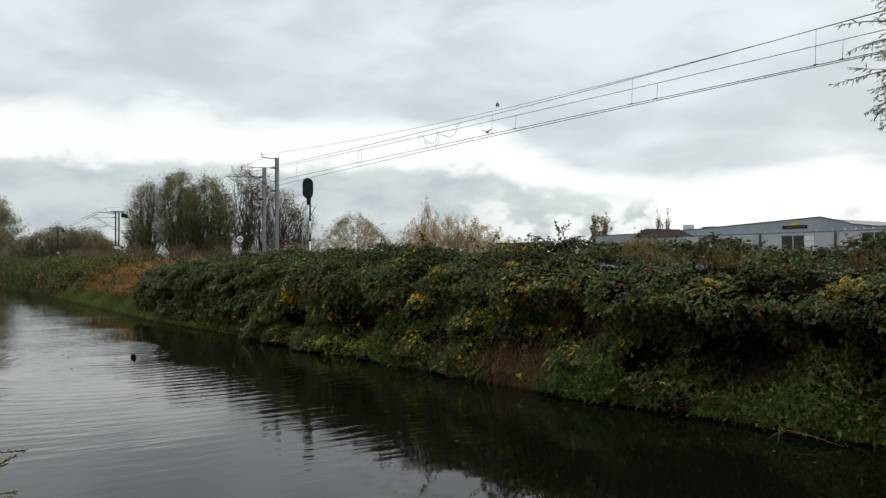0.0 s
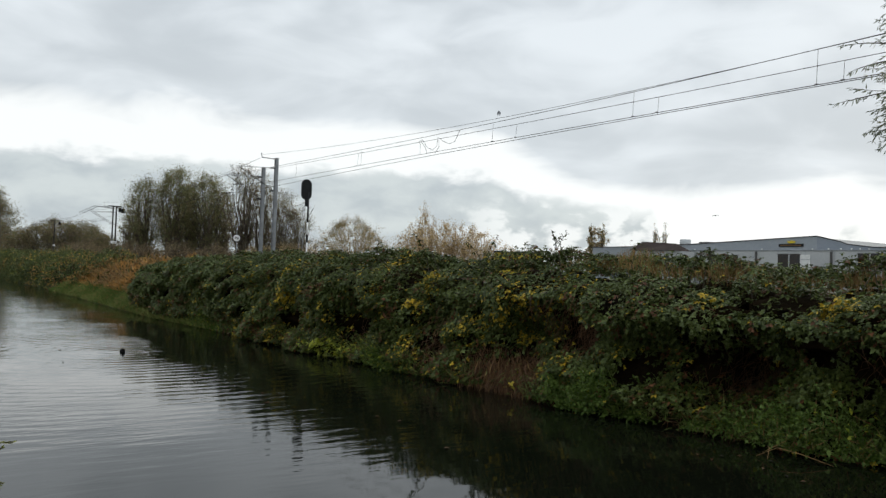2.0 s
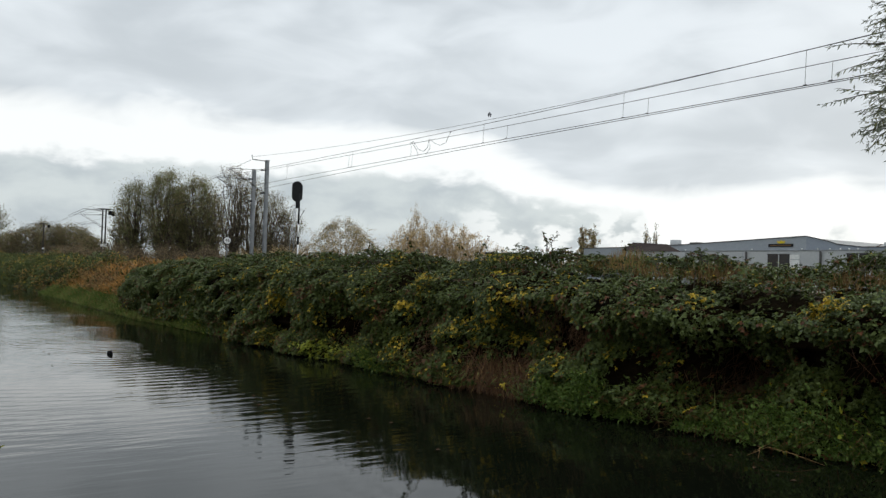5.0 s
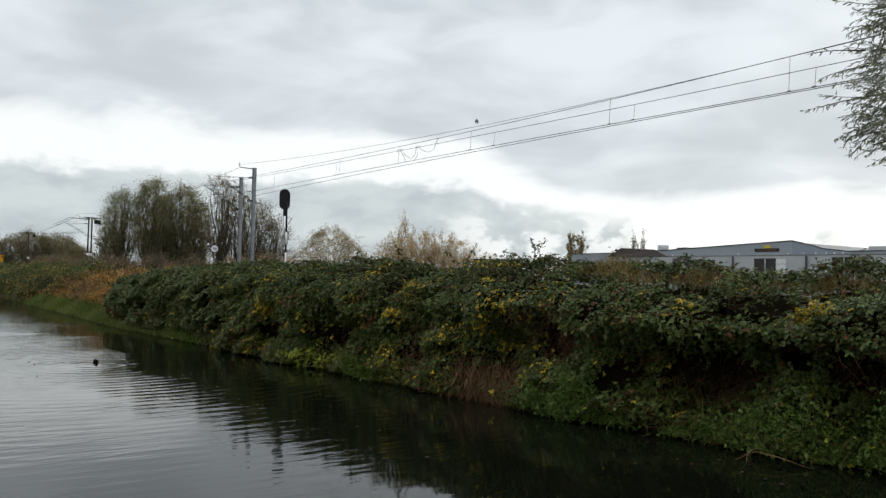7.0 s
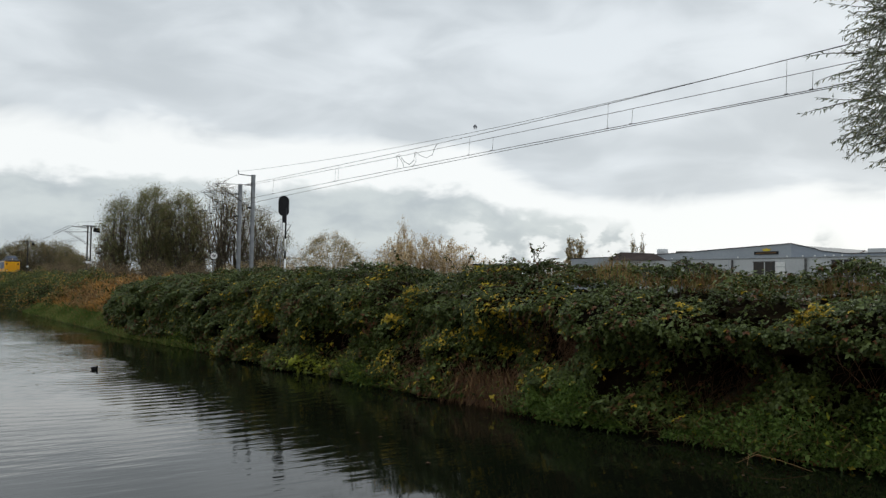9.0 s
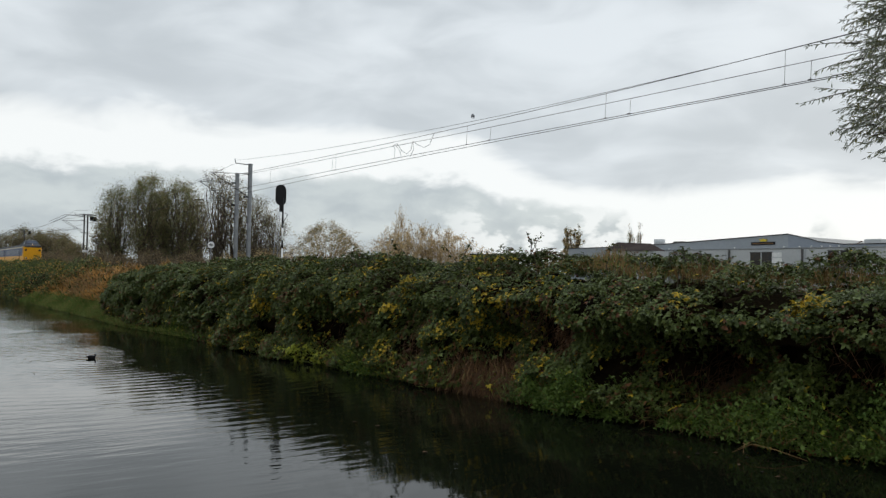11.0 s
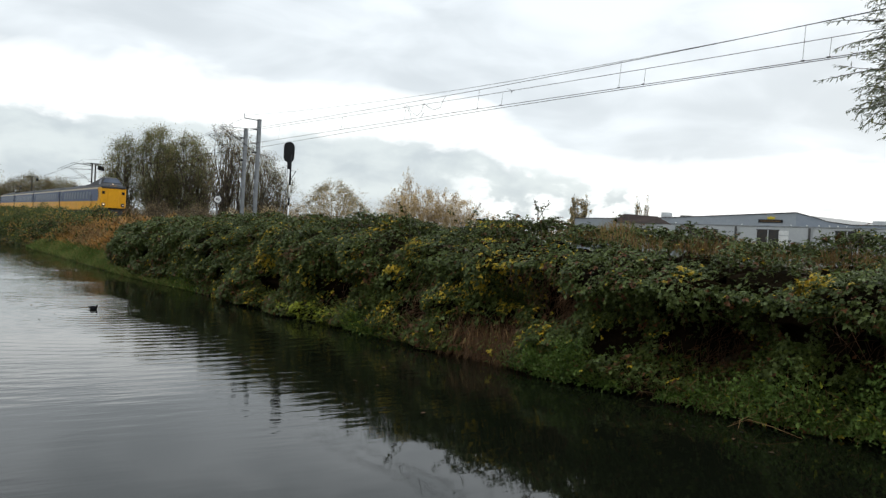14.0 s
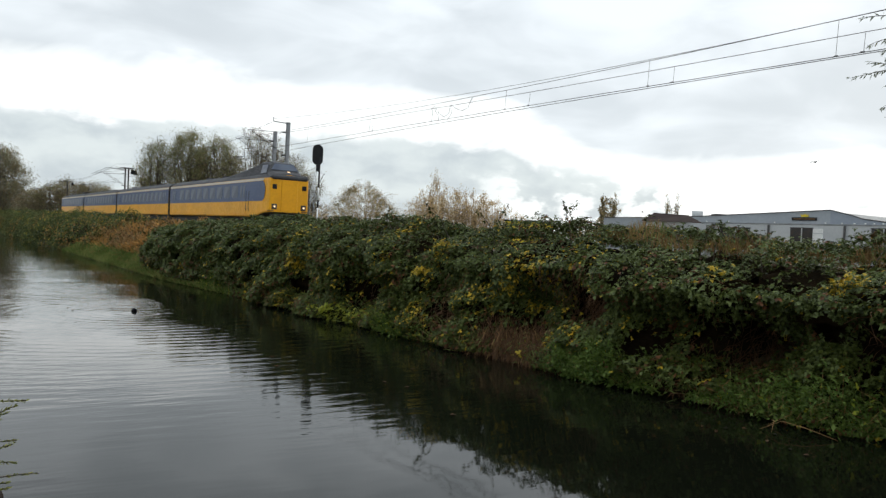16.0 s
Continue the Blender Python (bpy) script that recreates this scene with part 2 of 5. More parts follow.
def water_material():
    m = bpy.data.materials.new("canal_water")
    m.use_nodes = True
    t = m.node_tree
    p = t.nodes["Principled BSDF"]
    p.inputs["Base Color"].default_value = (0.005, 0.0062, 0.0034, 1)
    p.inputs["Roughness"].default_value = 0.03
    p.inputs["IOR"].default_value = 1.33
    co = t.nodes.new("ShaderNodeTexCoord")

    def mapped(scale, turn=0.0, shift=(0, 0, 0)):
        n = t.nodes.new("ShaderNodeMapping")
        n.inputs["Scale"].default_value, n.inputs["Rotation"].default_value, n.inputs["Location"].default_value = scale, (0, 0, radians(turn)), shift
        t.links.new(co.outputs["Object"], n.inputs["Vector"])
        return n.outputs[0]

    def noise_at(vec, s, d=2.0, dist=0.0):
        n = t.nodes.new("ShaderNodeTexNoise")
        n.inputs["Scale"].default_value, n.inputs["Detail"].default_value, n.inputs["Distortion"].default_value = s, d, dist
        t.links.new(vec, n.inputs["Vector"])
        return n.outputs[0]

    # rings that spread from the swimming bird
    w = t.nodes.new("ShaderNodeTexWave")
    w.wave_type, w.rings_direction, w.wave_profile = "RINGS", "Z", "SIN"
    w.inputs["Scale"].default_value, w.inputs["Distortion"].default_value = 0.72, 1.8
    w.inputs["Detail"].default_value, w.inputs["Detail Scale"].default_value = 2.0, 0.35
    t.links.new(mapped((1, 1, 1), 0, (-4.5, -22.6, 0)), w.inputs["Vector"])
    ln = t.nodes.new("ShaderNodeVectorMath")
    ln.operation = "LENGTH"
    t.links.new(mapped((1, 1, 1), 0, (-4.5, -22.6, 0)), ln.inputs[0])
    fade = ramp(t, ln.outputs["Value"], 2.0, 15.0, 1.0, 0.12)
    patch = ramp(t, noise_at(mapped((1, 1, 1)), 0.22), 0.36, 0.6, 0.35, 1.0)
    h1 = mth(t, "MULTIPLY", mth(t, "MULTIPLY", w.outputs["Fac"], fade), mth(t, "MULTIPLY", patch, 0.0035))
    # long wind ripples across the view and a slow swell
    h2 = mth(t, "MULTIPLY", noise_at(mapped((0.55, 2.4, 1), 33), 1.7, 2.0), 0.0075)
    h3 = mth(t, "MULTIPLY", noise_at(mapped((0.5, 1.0, 1), 33), 0.35, 1.0), 0.022)
    h4 = mth(t, "MULTIPLY", mth(t, "MULTIPLY", noise_at(mapped((0.5, 2.2, 1), 33), 5.5, 2.0), 0.0022), patch)
    sep = t.nodes.new("ShaderNodeSeparateXYZ")
    t.links.new(co.outputs["Object"], sep.inputs[0])
    calm = ramp(t, sep.outputs[1], 6.5, 12.5, 0.30, 1.15)
    h2, h4 = mth(t, "MULTIPLY", h2, calm), mth(t, "MULTIPLY", h4, calm)
    h3 = mth(t, "ADD", h3, h4)
    h = mth(t, "ADD", mth(t, "ADD", h1, mth(t, "MULTIPLY", h2, patch)), h3)
    b = t.nodes.new("ShaderNodeBump")
    b.inputs["Strength"].default_value, b.inputs["Distance"].default_value = 1.0, 1.0
    t.links.new(h, b.inputs["Height"])
    t.links.new(b.outputs[0], p.inputs["Normal"])
    return m


WATER = water_material()


# ---- mesh helpers ----
def part(name, bm, material, parent=None, label=""):
    me = bpy.data.meshes.new(name)
    bm.normal_update()
    bm.to_mesh(me)
    bm.free()
    for m in material if isinstance(material, (list, tuple)) else [material]:
        me.materials.append(m)
    ob = new(name, me)
    ob.parent = parent
    if label:
        ob["label"] = label
    return ob


def empty(name, x=0, y=0, z=0):
    ob = new(name)
    ob.location = (x, y, z)
    ob.empty_display_size = 0.2
    return ob


def add_box(bm, x0, y0, z0, x1, y1, z1, bevel=0.0, mi=0):
    r = bmesh.ops.create_cube(bm, size=1.0, matrix=Matrix.Translation(((x0 + x1) / 2, (y0 + y1) / 2, (z0 + z1) / 2)) @ Matrix.Diagonal((abs(x1 - x0), abs(y1 - y0), abs(z1 - z0), 1)))
    vs = r["verts"]
    for f in {f for v in vs for f in v.link_faces}:
        f.material_index = mi
    if bevel:
        bmesh.ops.bevel(bm, geom=list({e for v in vs for e in v.link_edges}), offset=bevel, segments=1, affect="EDGES")
    return bm


def box(*a, **k):
    return add_box(bmesh.new(), *a, **k)


def add_tube(bm, points, radius, sides=6):
    pts = [Vector(p) for p in points]
    rs = radius if isinstance(radius, (list, tuple)) else [radius] * len(pts)
    rings = []
    for i, p in enumerate(pts):
        d = (pts[min(i + 1, len(pts) - 1)] - pts[max(i - 1, 0)]).normalized()
        q = d.to_track_quat("Z", "Y")
        rings.append([bm.verts.new(p + q @ Vector((math.cos(a) * rs[i], math.sin(a) * rs[i], 0))) for a in (2 * math.pi * k / sides for k in range(sides))])
    for a, b in zip(rings, rings[1:]):
        for k in range(sides):
            bm.faces.new((a[k], a[(k + 1) % sides], b[(k + 1) % sides], b[k])).smooth = True
    bm.faces.new(rings[0][::-1]), bm.faces.new(rings[-1])
    return bm


def tube(points, radius, sides=6):
    return add_tube(bmesh.new(), points, radius, sides)


def add_prism(bm, outline, y0, y1, axis="y", mi=0):
    """Extrudes a closed outline of (u, z) pairs; axis y: u is x; axis x: u is y."""
    put = (lambda u, z, s: (u, s, z)) if axis == "y" else (lambda u, z, s: (s, u, z))
    a = [bm.verts.new(put(u, z, y0)) for u, z in outline]
    b = [bm.verts.new(put(u, z, y1)) for u, z in outline]
    n = len(a)
    fs = [bm.faces.new((a[i], a[(i + 1) % n], b[(i + 1) % n], b[i])) for i in range(n)]
    fs += [bm.faces.new(a[::-1]), bm.faces.new(b)]
    for f in fs:
        f.material_index = mi
    bmesh.ops.recalc_face_normals(bm, faces=fs)
    return bm


def mesh_np(name, verts, faces, mats, index=None, parent=None, smooth=False):
    """A mesh from arrays: faces all of one corner count."""
    me = bpy.data.meshes.new(name)
    n, k = faces.shape
    me.vertices.add(len(verts))
    me.vertices.foreach_set("co", np.ascontiguousarray(verts, dtype=np.float32).ravel())
    me.loops.add(n * k)
    me.loops.foreach_set("vertex_index", np.ascontiguousarray(faces, dtype=np.int32).ravel())
    me.polygons.add(n)
    me.polygons.foreach_set("loop_start", np.arange(0, n * k, k, dtype=np.int32))
    me.polygons.foreach_set("loop_total", np.full(n, k, dtype=np.int32))
    if index is not None:
        me.polygons.foreach_set("material_index", np.ascontiguousarray(index, dtype=np.int32))
    if smooth:
        me.polygons.foreach_set("use_smooth", np.ones(n, dtype=bool))
    for m in mats:
        me.materials.append(m)
    me.update(calc_edges=True)
    ob = new(name, me)
    ob.parent = parent
    return ob


def unit(v):
    return v / np.maximum(np.linalg.norm(v, axis=1, keepdims=True), 1e-9)


def leaf_arrays(pos, tip, nrm, length, width, fold=0.25):
    """Folded four-corner leaves: base, side, tip, side."""
    tip = unit(tip)
    side = unit(np.cross(tip, nrm))
    nrm = np.cross(side, tip)
    L, W = length[:, None], width[:, None]
    mid = pos + tip * L * 0.42 + nrm * W * fold
    v = np.stack([pos, mid + side * W * 0.5, pos + tip * L, mid - side * W * 0.5], 1).reshape(-1, 3)
    i = np.arange(len(pos))[:, None] * 4
    f = np.concatenate([i + np.array([[0, 1, 2]]), i + np.array([[0, 2, 3]])], 1).reshape(-1, 3)
    return v, f


def leaf_object(name, groups, mats, parent=None):
    """groups: (pos, tip, nrm, length, width, index) to join into one mesh."""
    vs, fs, ix, base = [], [], [], 0
    for pos, tip, nrm, length, width, index in groups:
        v, f = leaf_arrays(pos, tip, nrm, length, width)
        vs.append(v), fs.append(f + base), ix.append(np.repeat(index, 2))
        base += len(v)
    return mesh_np(name, np.concatenate(vs), np.concatenate(fs), mats, np.concatenate(ix), parent)


def compound(pos, tip, nrm, size, index, width=0.62):
    """Three leaflets on one stalk."""
    tip = unit(tip)
    side = unit(np.cross(tip, nrm))
    out = []
    for a, s in ((0.0, 1.0), (1.15, 0.82), (-1.15, 0.82)):
        d = tip * math.cos(a) + side * math.sin(a)
        out.append((pos, d + 0.15 * rng.normal(size=pos.shape), nrm + 0.25 * rng.normal(size=pos.shape), size * s, size * s * width, index))
    return out


def fbm(p, scale, octaves=3, seed=0.0):
    """Cheap smooth noise in about -1..1 from summed sines in turned directions."""
    r = np.random.default_rng(int(seed * 10) + 5)
    out, amp, tot = np.zeros(len(p)), 1.0, 0.0
    for _ in range(octaves):
        acc = np.zeros(len(p))
        for _ in range(5):
            k = r.normal(size=3)
            acc += np.sin(p @ (k / np.linalg.norm(k)) * scale * r.uniform(0.7, 1.5) * 2 * math.pi + r.uniform(0, 6.28))
        out += amp * acc / 2.4
        tot += amp
        amp *= 0.55
        scale *= 2.1
    return out / tot


# ---- plan: banks of the canal ----
BANK_Y = [-400, -10, -2.2, -0.4, 5, 9, 12, 15.7, 20, 28, 35, 56, 85, 105, 122, 130, 3000]
BANK_R = [24, 13.2, 12.1, 11.85, 11.05, 10.3, 10.0, 9.8, 9.4, 8.95, 8.2, 7.75, 6.8, 6.2, 5.6, 4.2, 4.2]
BANK_L = [7.8, 7.8, 7.8, 1.6, 0.1, -0.1, -0.2, -0.3, -0.4, -0.3, 0.0, 0.4, 1.2, 2.3, 3.4, 4.0, 4.0]


def right_bank(y):
    return np.interp(y, BANK_Y, BANK_R)


def left_bank(y):
    return np.interp(y, BANK_Y, BANK_L)


def build_ground():
    ys = np.unique(np.concatenate([[-2500, -400, -100, -30], np.arange(-12, 60, 1.0), np.arange(60, 140, 3.0), [160, 200, 260, 400, 800, 3500]]))
    R, L = right_bank(ys), left_bank(ys)
    off = np.interp(ys, [26, 33], [1.1, 0.0])
    wet = np.where(ys > 126, 0.9, -0.7)
    cols = [(np.full_like(ys, -3000), 1.2), (np.full_like(ys, -60), 1.1), (L - 6, 1.05), (L - 1.2, 0.95), (L - 0.35, 0.45), (L - 0.15, None), (L + 0.2, None),
            (R + 0.2, None), (R + 0.42 + off, -0.12), (R + 0.62 + off, 0.12), (R + 0.9 + off, 0.5), (R + 1.8 + off * 0.9, 1.0), (R + 3.2 + off * 0.5, 1.4), (np.full_like(ys, 15.6), 1.75), (np.full_like(ys, 16.6), 2.0),
            (np.full_like(ys, 20.4), 2.0), (np.full_like(ys, 21.6), 1.75), (np.full_like(ys, 26), 1.6), (np.full_like(ys, 60), 1.8), (np.full_like(ys, 200), 2.0), (np.full_like(ys, 3000), 2.0)]
    V = []
    for x, z in cols:
        zz = wet if z is None else np.full_like(ys, z)
        x = np.maximum(x, V[-1][:, 0] + 0.05) if V else x
        V.append(np.stack([x, ys, zz], 1))
    V = np.array(V)
    nc, nr = V.shape[:2]
    p = V.reshape(-1, 3)
    bumpy = (np.abs(p[:, 0]) < 40) & (p[:, 2] > -0.5)
    p[:, 2] += np.where(bumpy, 0.06 * fbm(p, 0.25, 2, 1.0), 0)
    idx = np.arange(nc * nr).reshape(nc, nr)
    f = np.stack([idx[:-1, :-1], idx[1:, :-1], idx[1:, 1:], idx[:-1, 1:]], -1).reshape(-1, 4)
    mi = np.repeat(np.array([1 if 13 <= c <= 15 else 0 for c in range(nc - 1)]), nr - 1)
    g = mesh_np("ground", p, f, [SOIL, BALLAST], mi, smooth=True)
    tagged(g, "grassy earth banks beside the canal and flat land behind", "ground", kind="structure")
    # water sheet between the banks
    yw = np.concatenate([[-300, -60, -20], np.arange(-10, 60, 1.0), np.arange(60, 134, 4.0)])
    v = np.concatenate([np.stack([left_bank(yw) - 0.6, yw, 0 * yw], 1), np.stack([right_bank(yw) + np.interp(yw, [26, 33], [2.0, 0.9]), yw, 0 * yw], 1)])
    n = len(yw)
    f = np.array([[i, n + i, n + i + 1, i + 1] for i in range(n - 1)])
    tagged(mesh_np("water", v, f, [WATER]), "dark calm canal water with faint ripples and sky reflections", "water", kind="structure")


build_ground()


# ---- the railway ----
RAIL_Z, TRACK_X = 2.28, 18.5


def build_railway():
    track = tagged(empty("railway_track", TRACK_X, 0, RAIL_Z), "rusty steel rails on concrete sleepers in ballast", "railway track")
    for s in (-0.7175, 0.7175):
        part("rail", add_prism(bmesh.new(), [(s - 0.07, -0.16), (s + 0.07, -0.16), (s + 0.07, -0.14), (s + 0.01, -0.12), (s + 0.01, -0.05), (s + 0.035, -0.03), (s + 0.035, 0), (s - 0.035, 0), (s - 0.035, -0.03), (s - 0.01, -0.05), (s - 0.01, -0.12), (s - 0.07, -0.14)], -60, 420), RAIL, track)
    me = None
    for i in range(150):
        y = -5 + i * 0.62
        if me is None:
            first = part("sleeper", box(-1.25, -0.13, -0.36, 1.25, 0.13, -0.17, bevel=0.02), CONCRETE, track)
            me, ob = first.data, first
        else:
            ob = new("sleeper", me)
            ob.parent = track
        ob.location = (0, y, 0)


build_railway()


def smooth_z(pts, n=48):
    """A curve through a few heights by a polynomial of third degree."""
    p = np.array(pts, dtype=float)
    c = np.polyfit(p[:, 0], p[:, 1], 3)
    return [(y, float(np.polyval(c, y))) for y in np.linspace(p[:, 0].min(), p[:, 0].max(), n)]


def build_wires():
    x = TRACK_X
    w = tagged(empty("overhead_line", x, 0, 7.5), "thin dark copper catenary wires with droppers above the railway", "overhead wire")

    def run(name, pts, r, label=""):
        part(name, tube([(px - x, py, pz - 7.5) for px, py, pz in pts], r, 5), WIRE, w, label)

    a = smooth_z([(56, 9.05), (43.2, 8.76), (36.3, 8.63), (29.7, 8.52), (23.3, 8.47), (16.9, 8.44), (10.8, 8.44), (3, 8.55), (-5, 8.85)])
    b = smooth_z([(56, 9.0), (43.2, 8.69), (35.6, 8.47), (29.7, 8.38), (22.2, 8.19), (16, 8.10), (10.1, 8.06), (3, 8.02), (-5, 8.0)])
    c = smooth_z([(56, 7.92), (46.8, 7.89), (35.7, 7.79), (29.7, 7.74), (16.9, 7.62), (10.7, 7.52), (-5, 7.28)])
    d = smooth_z([(56, 7.52), (46.8, 7.57), (36.5, 7.63), (29.7, 7.64), (16.9, 7.575), (10.7, 7.50), (-5, 7.24)])
    f = smooth_z([(55.6, 10.7), (52.8, 10.55), (39.7, 9.72), (29.4, 9.36), (21.8, 9.22), (15.4, 9.08), (12, 9.08), (3, 9.25), (-5, 9.5)])
    run("messenger_wire", [(x, y, z) for y, z in a], 0.011)
    run("messenger_wire", [(x + 0.1, y, z) for y, z in b], 0.010)
    run("contact_wire", [(x - 0.05, y, z) for y, z in c], 0.011)
    run("contact_wire", [(x + 0.05, y, z) for y, z in d], 0.011)
    run("feeder_wire", [(20.6, y, z) for y, z in f], 0.009)
    az = lambda t, y: float(np.interp(y, [q[0] for q in t], [q[1] for q in t]))
    for y in (10.85, 16.95, 24.3, 35.5, 44.0, 4.5):
        run("dropper", [(x, y, az(a, y)), (x - 0.05, y, az(c, y))], 0.006)
        run("clamp", [(x - 0.05, y - 0.05, az(c, y) + 0.01), (x - 0.05, y + 0.05, az(c, y) + 0.01)], 0.022)
    for y in (10.2, 16.0, 22.9, 36.0):
        run("dropper", [(x + 0.07, y, az(b, y)), (x + 0.02, y, az(c, y))], 0.006)
        run("clamp", [(x - 0.02, y - 0.05, az(c, y) + 0.02), (x - 0.02, y + 0.05, az(c, y) + 0.02)], 0.022)
    # sagging jumper cables between the two systems
    top = lambda y: az(a, y)
    run("jumper_cable", [(x, 29.9, az(b, 29.9)), (x, 29.75, 8.2), (x, 29.8, 7.75)], 0.010)
    run("jumper_cable", [(x, 29.7, az(b, 29.7)), (x, 29.3, 8.0), (x, 29.2, 7.72)], 0.010)
    run("jumper_cable", [(x, 29.9, az(b, 29.9)), (x, 29.6, 8.42), (x, 29.2, 8.05), (x, 28.75, 7.85), (x, 28.4, 8.0), (x, 28.3, 8.35)], 0.010)
    run("jumper_cable", [(x, 28.5, 7.7), (x, 28.2, 7.95), (x, 28.25, 8.3)], 0.010)
    run("jumper_cable", [(x, 28.25, 8.36), (x, 27.9, 8.15), (x, 27.4, 7.98), (x, 26.95, 8.05), (x, 26.75, 8.35), (x, 26.6, top(26.6))], 0.010)
    # spans beyond the mast
    for y0, y1 in ((56, 118.4), (118.4, 180), (180, 245), (245, 310)):
        ys = np.linspace(y0, y1, 16)
        s = 4 * ((ys - y0) / (y1 - y0) - 0.5) ** 2
        run("messenger_wire", [(x, y, 8.45 + 0.75 * q) for y, q in zip(ys, s)], 0.014)
        run("contact_wire", [(x, y0, 7.7), (x, y1, 7.7)], 0.014)
        run("feeder_wire", [(20.6, y, 9.5 + 1.0 * q) for y, q in zip(ys, s)], 0.012)


build_wires()


def add_ibeam(bm, x, y, z0, z1, w=0.24, d=0.24):
    for s in (-1, 1):
        add_box(bm, x - w / 2, y + s * d / 2 - 0.012, z0, x + w / 2, y + s * d / 2 + 0.012, z1)
    add_box(bm, x - 0.01, y - d / 2 + 0.012, z0, x + 0.01, y + d / 2 - 0.012, z1)
    return bm


def build_mast(y, top, bracket=True, arms=True, material=None, label="", x=21.8, width=0.24):
    m = tagged(empty("catenary_mast", x, y, 1.6), label, "catenary mast", group="catenary masts")
    mat_ = material or STEEL
    part("post", add_ibeam(bmesh.new(), 0, 0, 0.0, top - 1.6, width, width), mat_, m)
    part("foundation", box(-0.35, -0.35, -0.4, 0.35, 0.35, 0.12, bevel=0.03), CONCRETE, m)
    part("cap", box(-0.16, -0.16, top - 1.6, 0.16, 0.16, top - 1.57, bevel=0.005), mat_, m)
    if bracket:
        part("feeder_bracket", tube([(0, 0, top - 1.65), (-1.2, -0.1, top - 1.62), (-1.25, -0.1, top - 1.3)], 0.04), mat_, m)
    if arms:
        z1, z2 = top - 2.35, top - 4.1
        part("cantilever_tube", tube([(-0.12, 0, z1), (-3.1, 0, z1 - 0.1)], 0.02), DARK_STEEL, m)
        part("cantilever_strut", tube([(-0.12, 0, z2), (-2.9, 0, z1 - 0.12)], 0.024), DARK_STEEL, m)
        part("registration_arm", tube([(-1.0, 0, z2 + 0.62), (-2.3, 0, z2 + 0.35), (-3.3, 0, z2 + 0.22)], 0.02), DARK_STEEL, m)
        for za in (z1, z2):
            bm = bmesh.new()
            for k in range(5):
                add_tube(bm, [(-0.14 - 0.07 * k, 0, za), (-0.16 - 0.07 * k, 0, za)], 0.07, 8)
            part("insulator", bm, RUBBER, m)
    return m


build_mast(55.8, 10.55, True, True, label="tall galvanised steel catenary mast with feeder bracket beside the railway")
build_mast(58.5, 10.1, False, True, label="galvanised steel catenary mast with a slanted cantilever arm")
for my in (118.2, 119.6, 180.0, 245.0):
    g = build_mast(my, 9.9, my != 119.6, True, DARK_STEEL, "weathered dark steel catenary mast with cantilever beside the railway", 22.5 if my == 119.6 else 21.8, 0.17)
    part("tensioning_arm", tube([(-0.1, 0, 8.1), (-2.4, 0.3, 8.3), (-4.4, 0.5, 7.2)], 0.03), DARK_STEEL, g)
    part("cross_arm", box(-0.7, -0.05, 8.36, 1.1, 0.05, 8.46), DARK_STEEL, g)
    part("switch_box", box(0.75, -0.2, 7.55, 1.15, 0.2, 8.2, bevel=0.03), BLACK, g)
    part("marker_plate", box(-0.2, -0.16, 3.0, 0.25, -0.14, 3.35, bevel=0.004), WHITE, g)


def build_signal():
    s = tagged(empty("railway_signal", 15.26, 34.82, 1.9), "black oval railway signal head on a post with ladder", "railway signal")
    # the plate faces along the track
    bm = bmesh.new()
    n, hw, hh = 36, 0.262, 0.49
    ring = []
    for k in range(n):
        a = 2 * math.pi * k / n
        cz = hh - hw
        ring.append((hw * math.cos(a), (cz if math.sin(a) >= 0 else -cz) + hw * math.sin(a) + 4.31))
    add_prism(bm, [(u - 0.07, v) for u, v in ring], -0.03, 0.03)
    plate = part("backing_plate", bm, BLACK, s)
    bm = bmesh.new()
    add_box(bm, -0.20, 0.03, 4.0, 0.06, 0.18, 4.65, bevel=0.03)
    part("lamp_housing", bm, BLACK, plate)
    part("rim", add_prism(bmesh.new(), [(u - 0.07, v) for u, v in [(r[0] * 1.05, (r[1] - 4.31) * 1.03 + 4.31) for r in ring]], -0.015, 0.015), RUBBER, plate)
    part("junction_box", box(-0.12, -0.06, 3.5, 0.04, 0.06, 3.84, bevel=0.02), BLACK, s)
    for z0, z1, m in ((0.0, 1.73, WHITE), (1.73, 2.13, BLACK), (2.13, 2.72, WHITE), (2.72, 4.2, BLACK)):
        part("post", tube([(0.05, 0, z0), (0.05, 0, z1)], 0.042, 10), m, s)
    part("side_bracket", tube([(0.05, 0, 3.45), (0.33, 0, 3.42), (0.05, 0, 2.95)], 0.018), BLACK, s)
    lad = part("ladder_rail", tube([(-0.22, 0.05, 0), (-0.08, 0.05, 3.5)], 0.016), STEEL, s)
    part("ladder_rail", tube([(-0.52, 0.05, 0), (-0.16, 0.05, 3.5)], 0.016), STEEL, s)
    for k in range(11):
        part("rung", tube([(-0.208 + 0.012 * k, 0.05, 0.3 + 0.3 * k), (-0.489 + 0.031 * k, 0.05, 0.3 + 0.3 * k)], 0.012), STEEL, s)


build_signal()


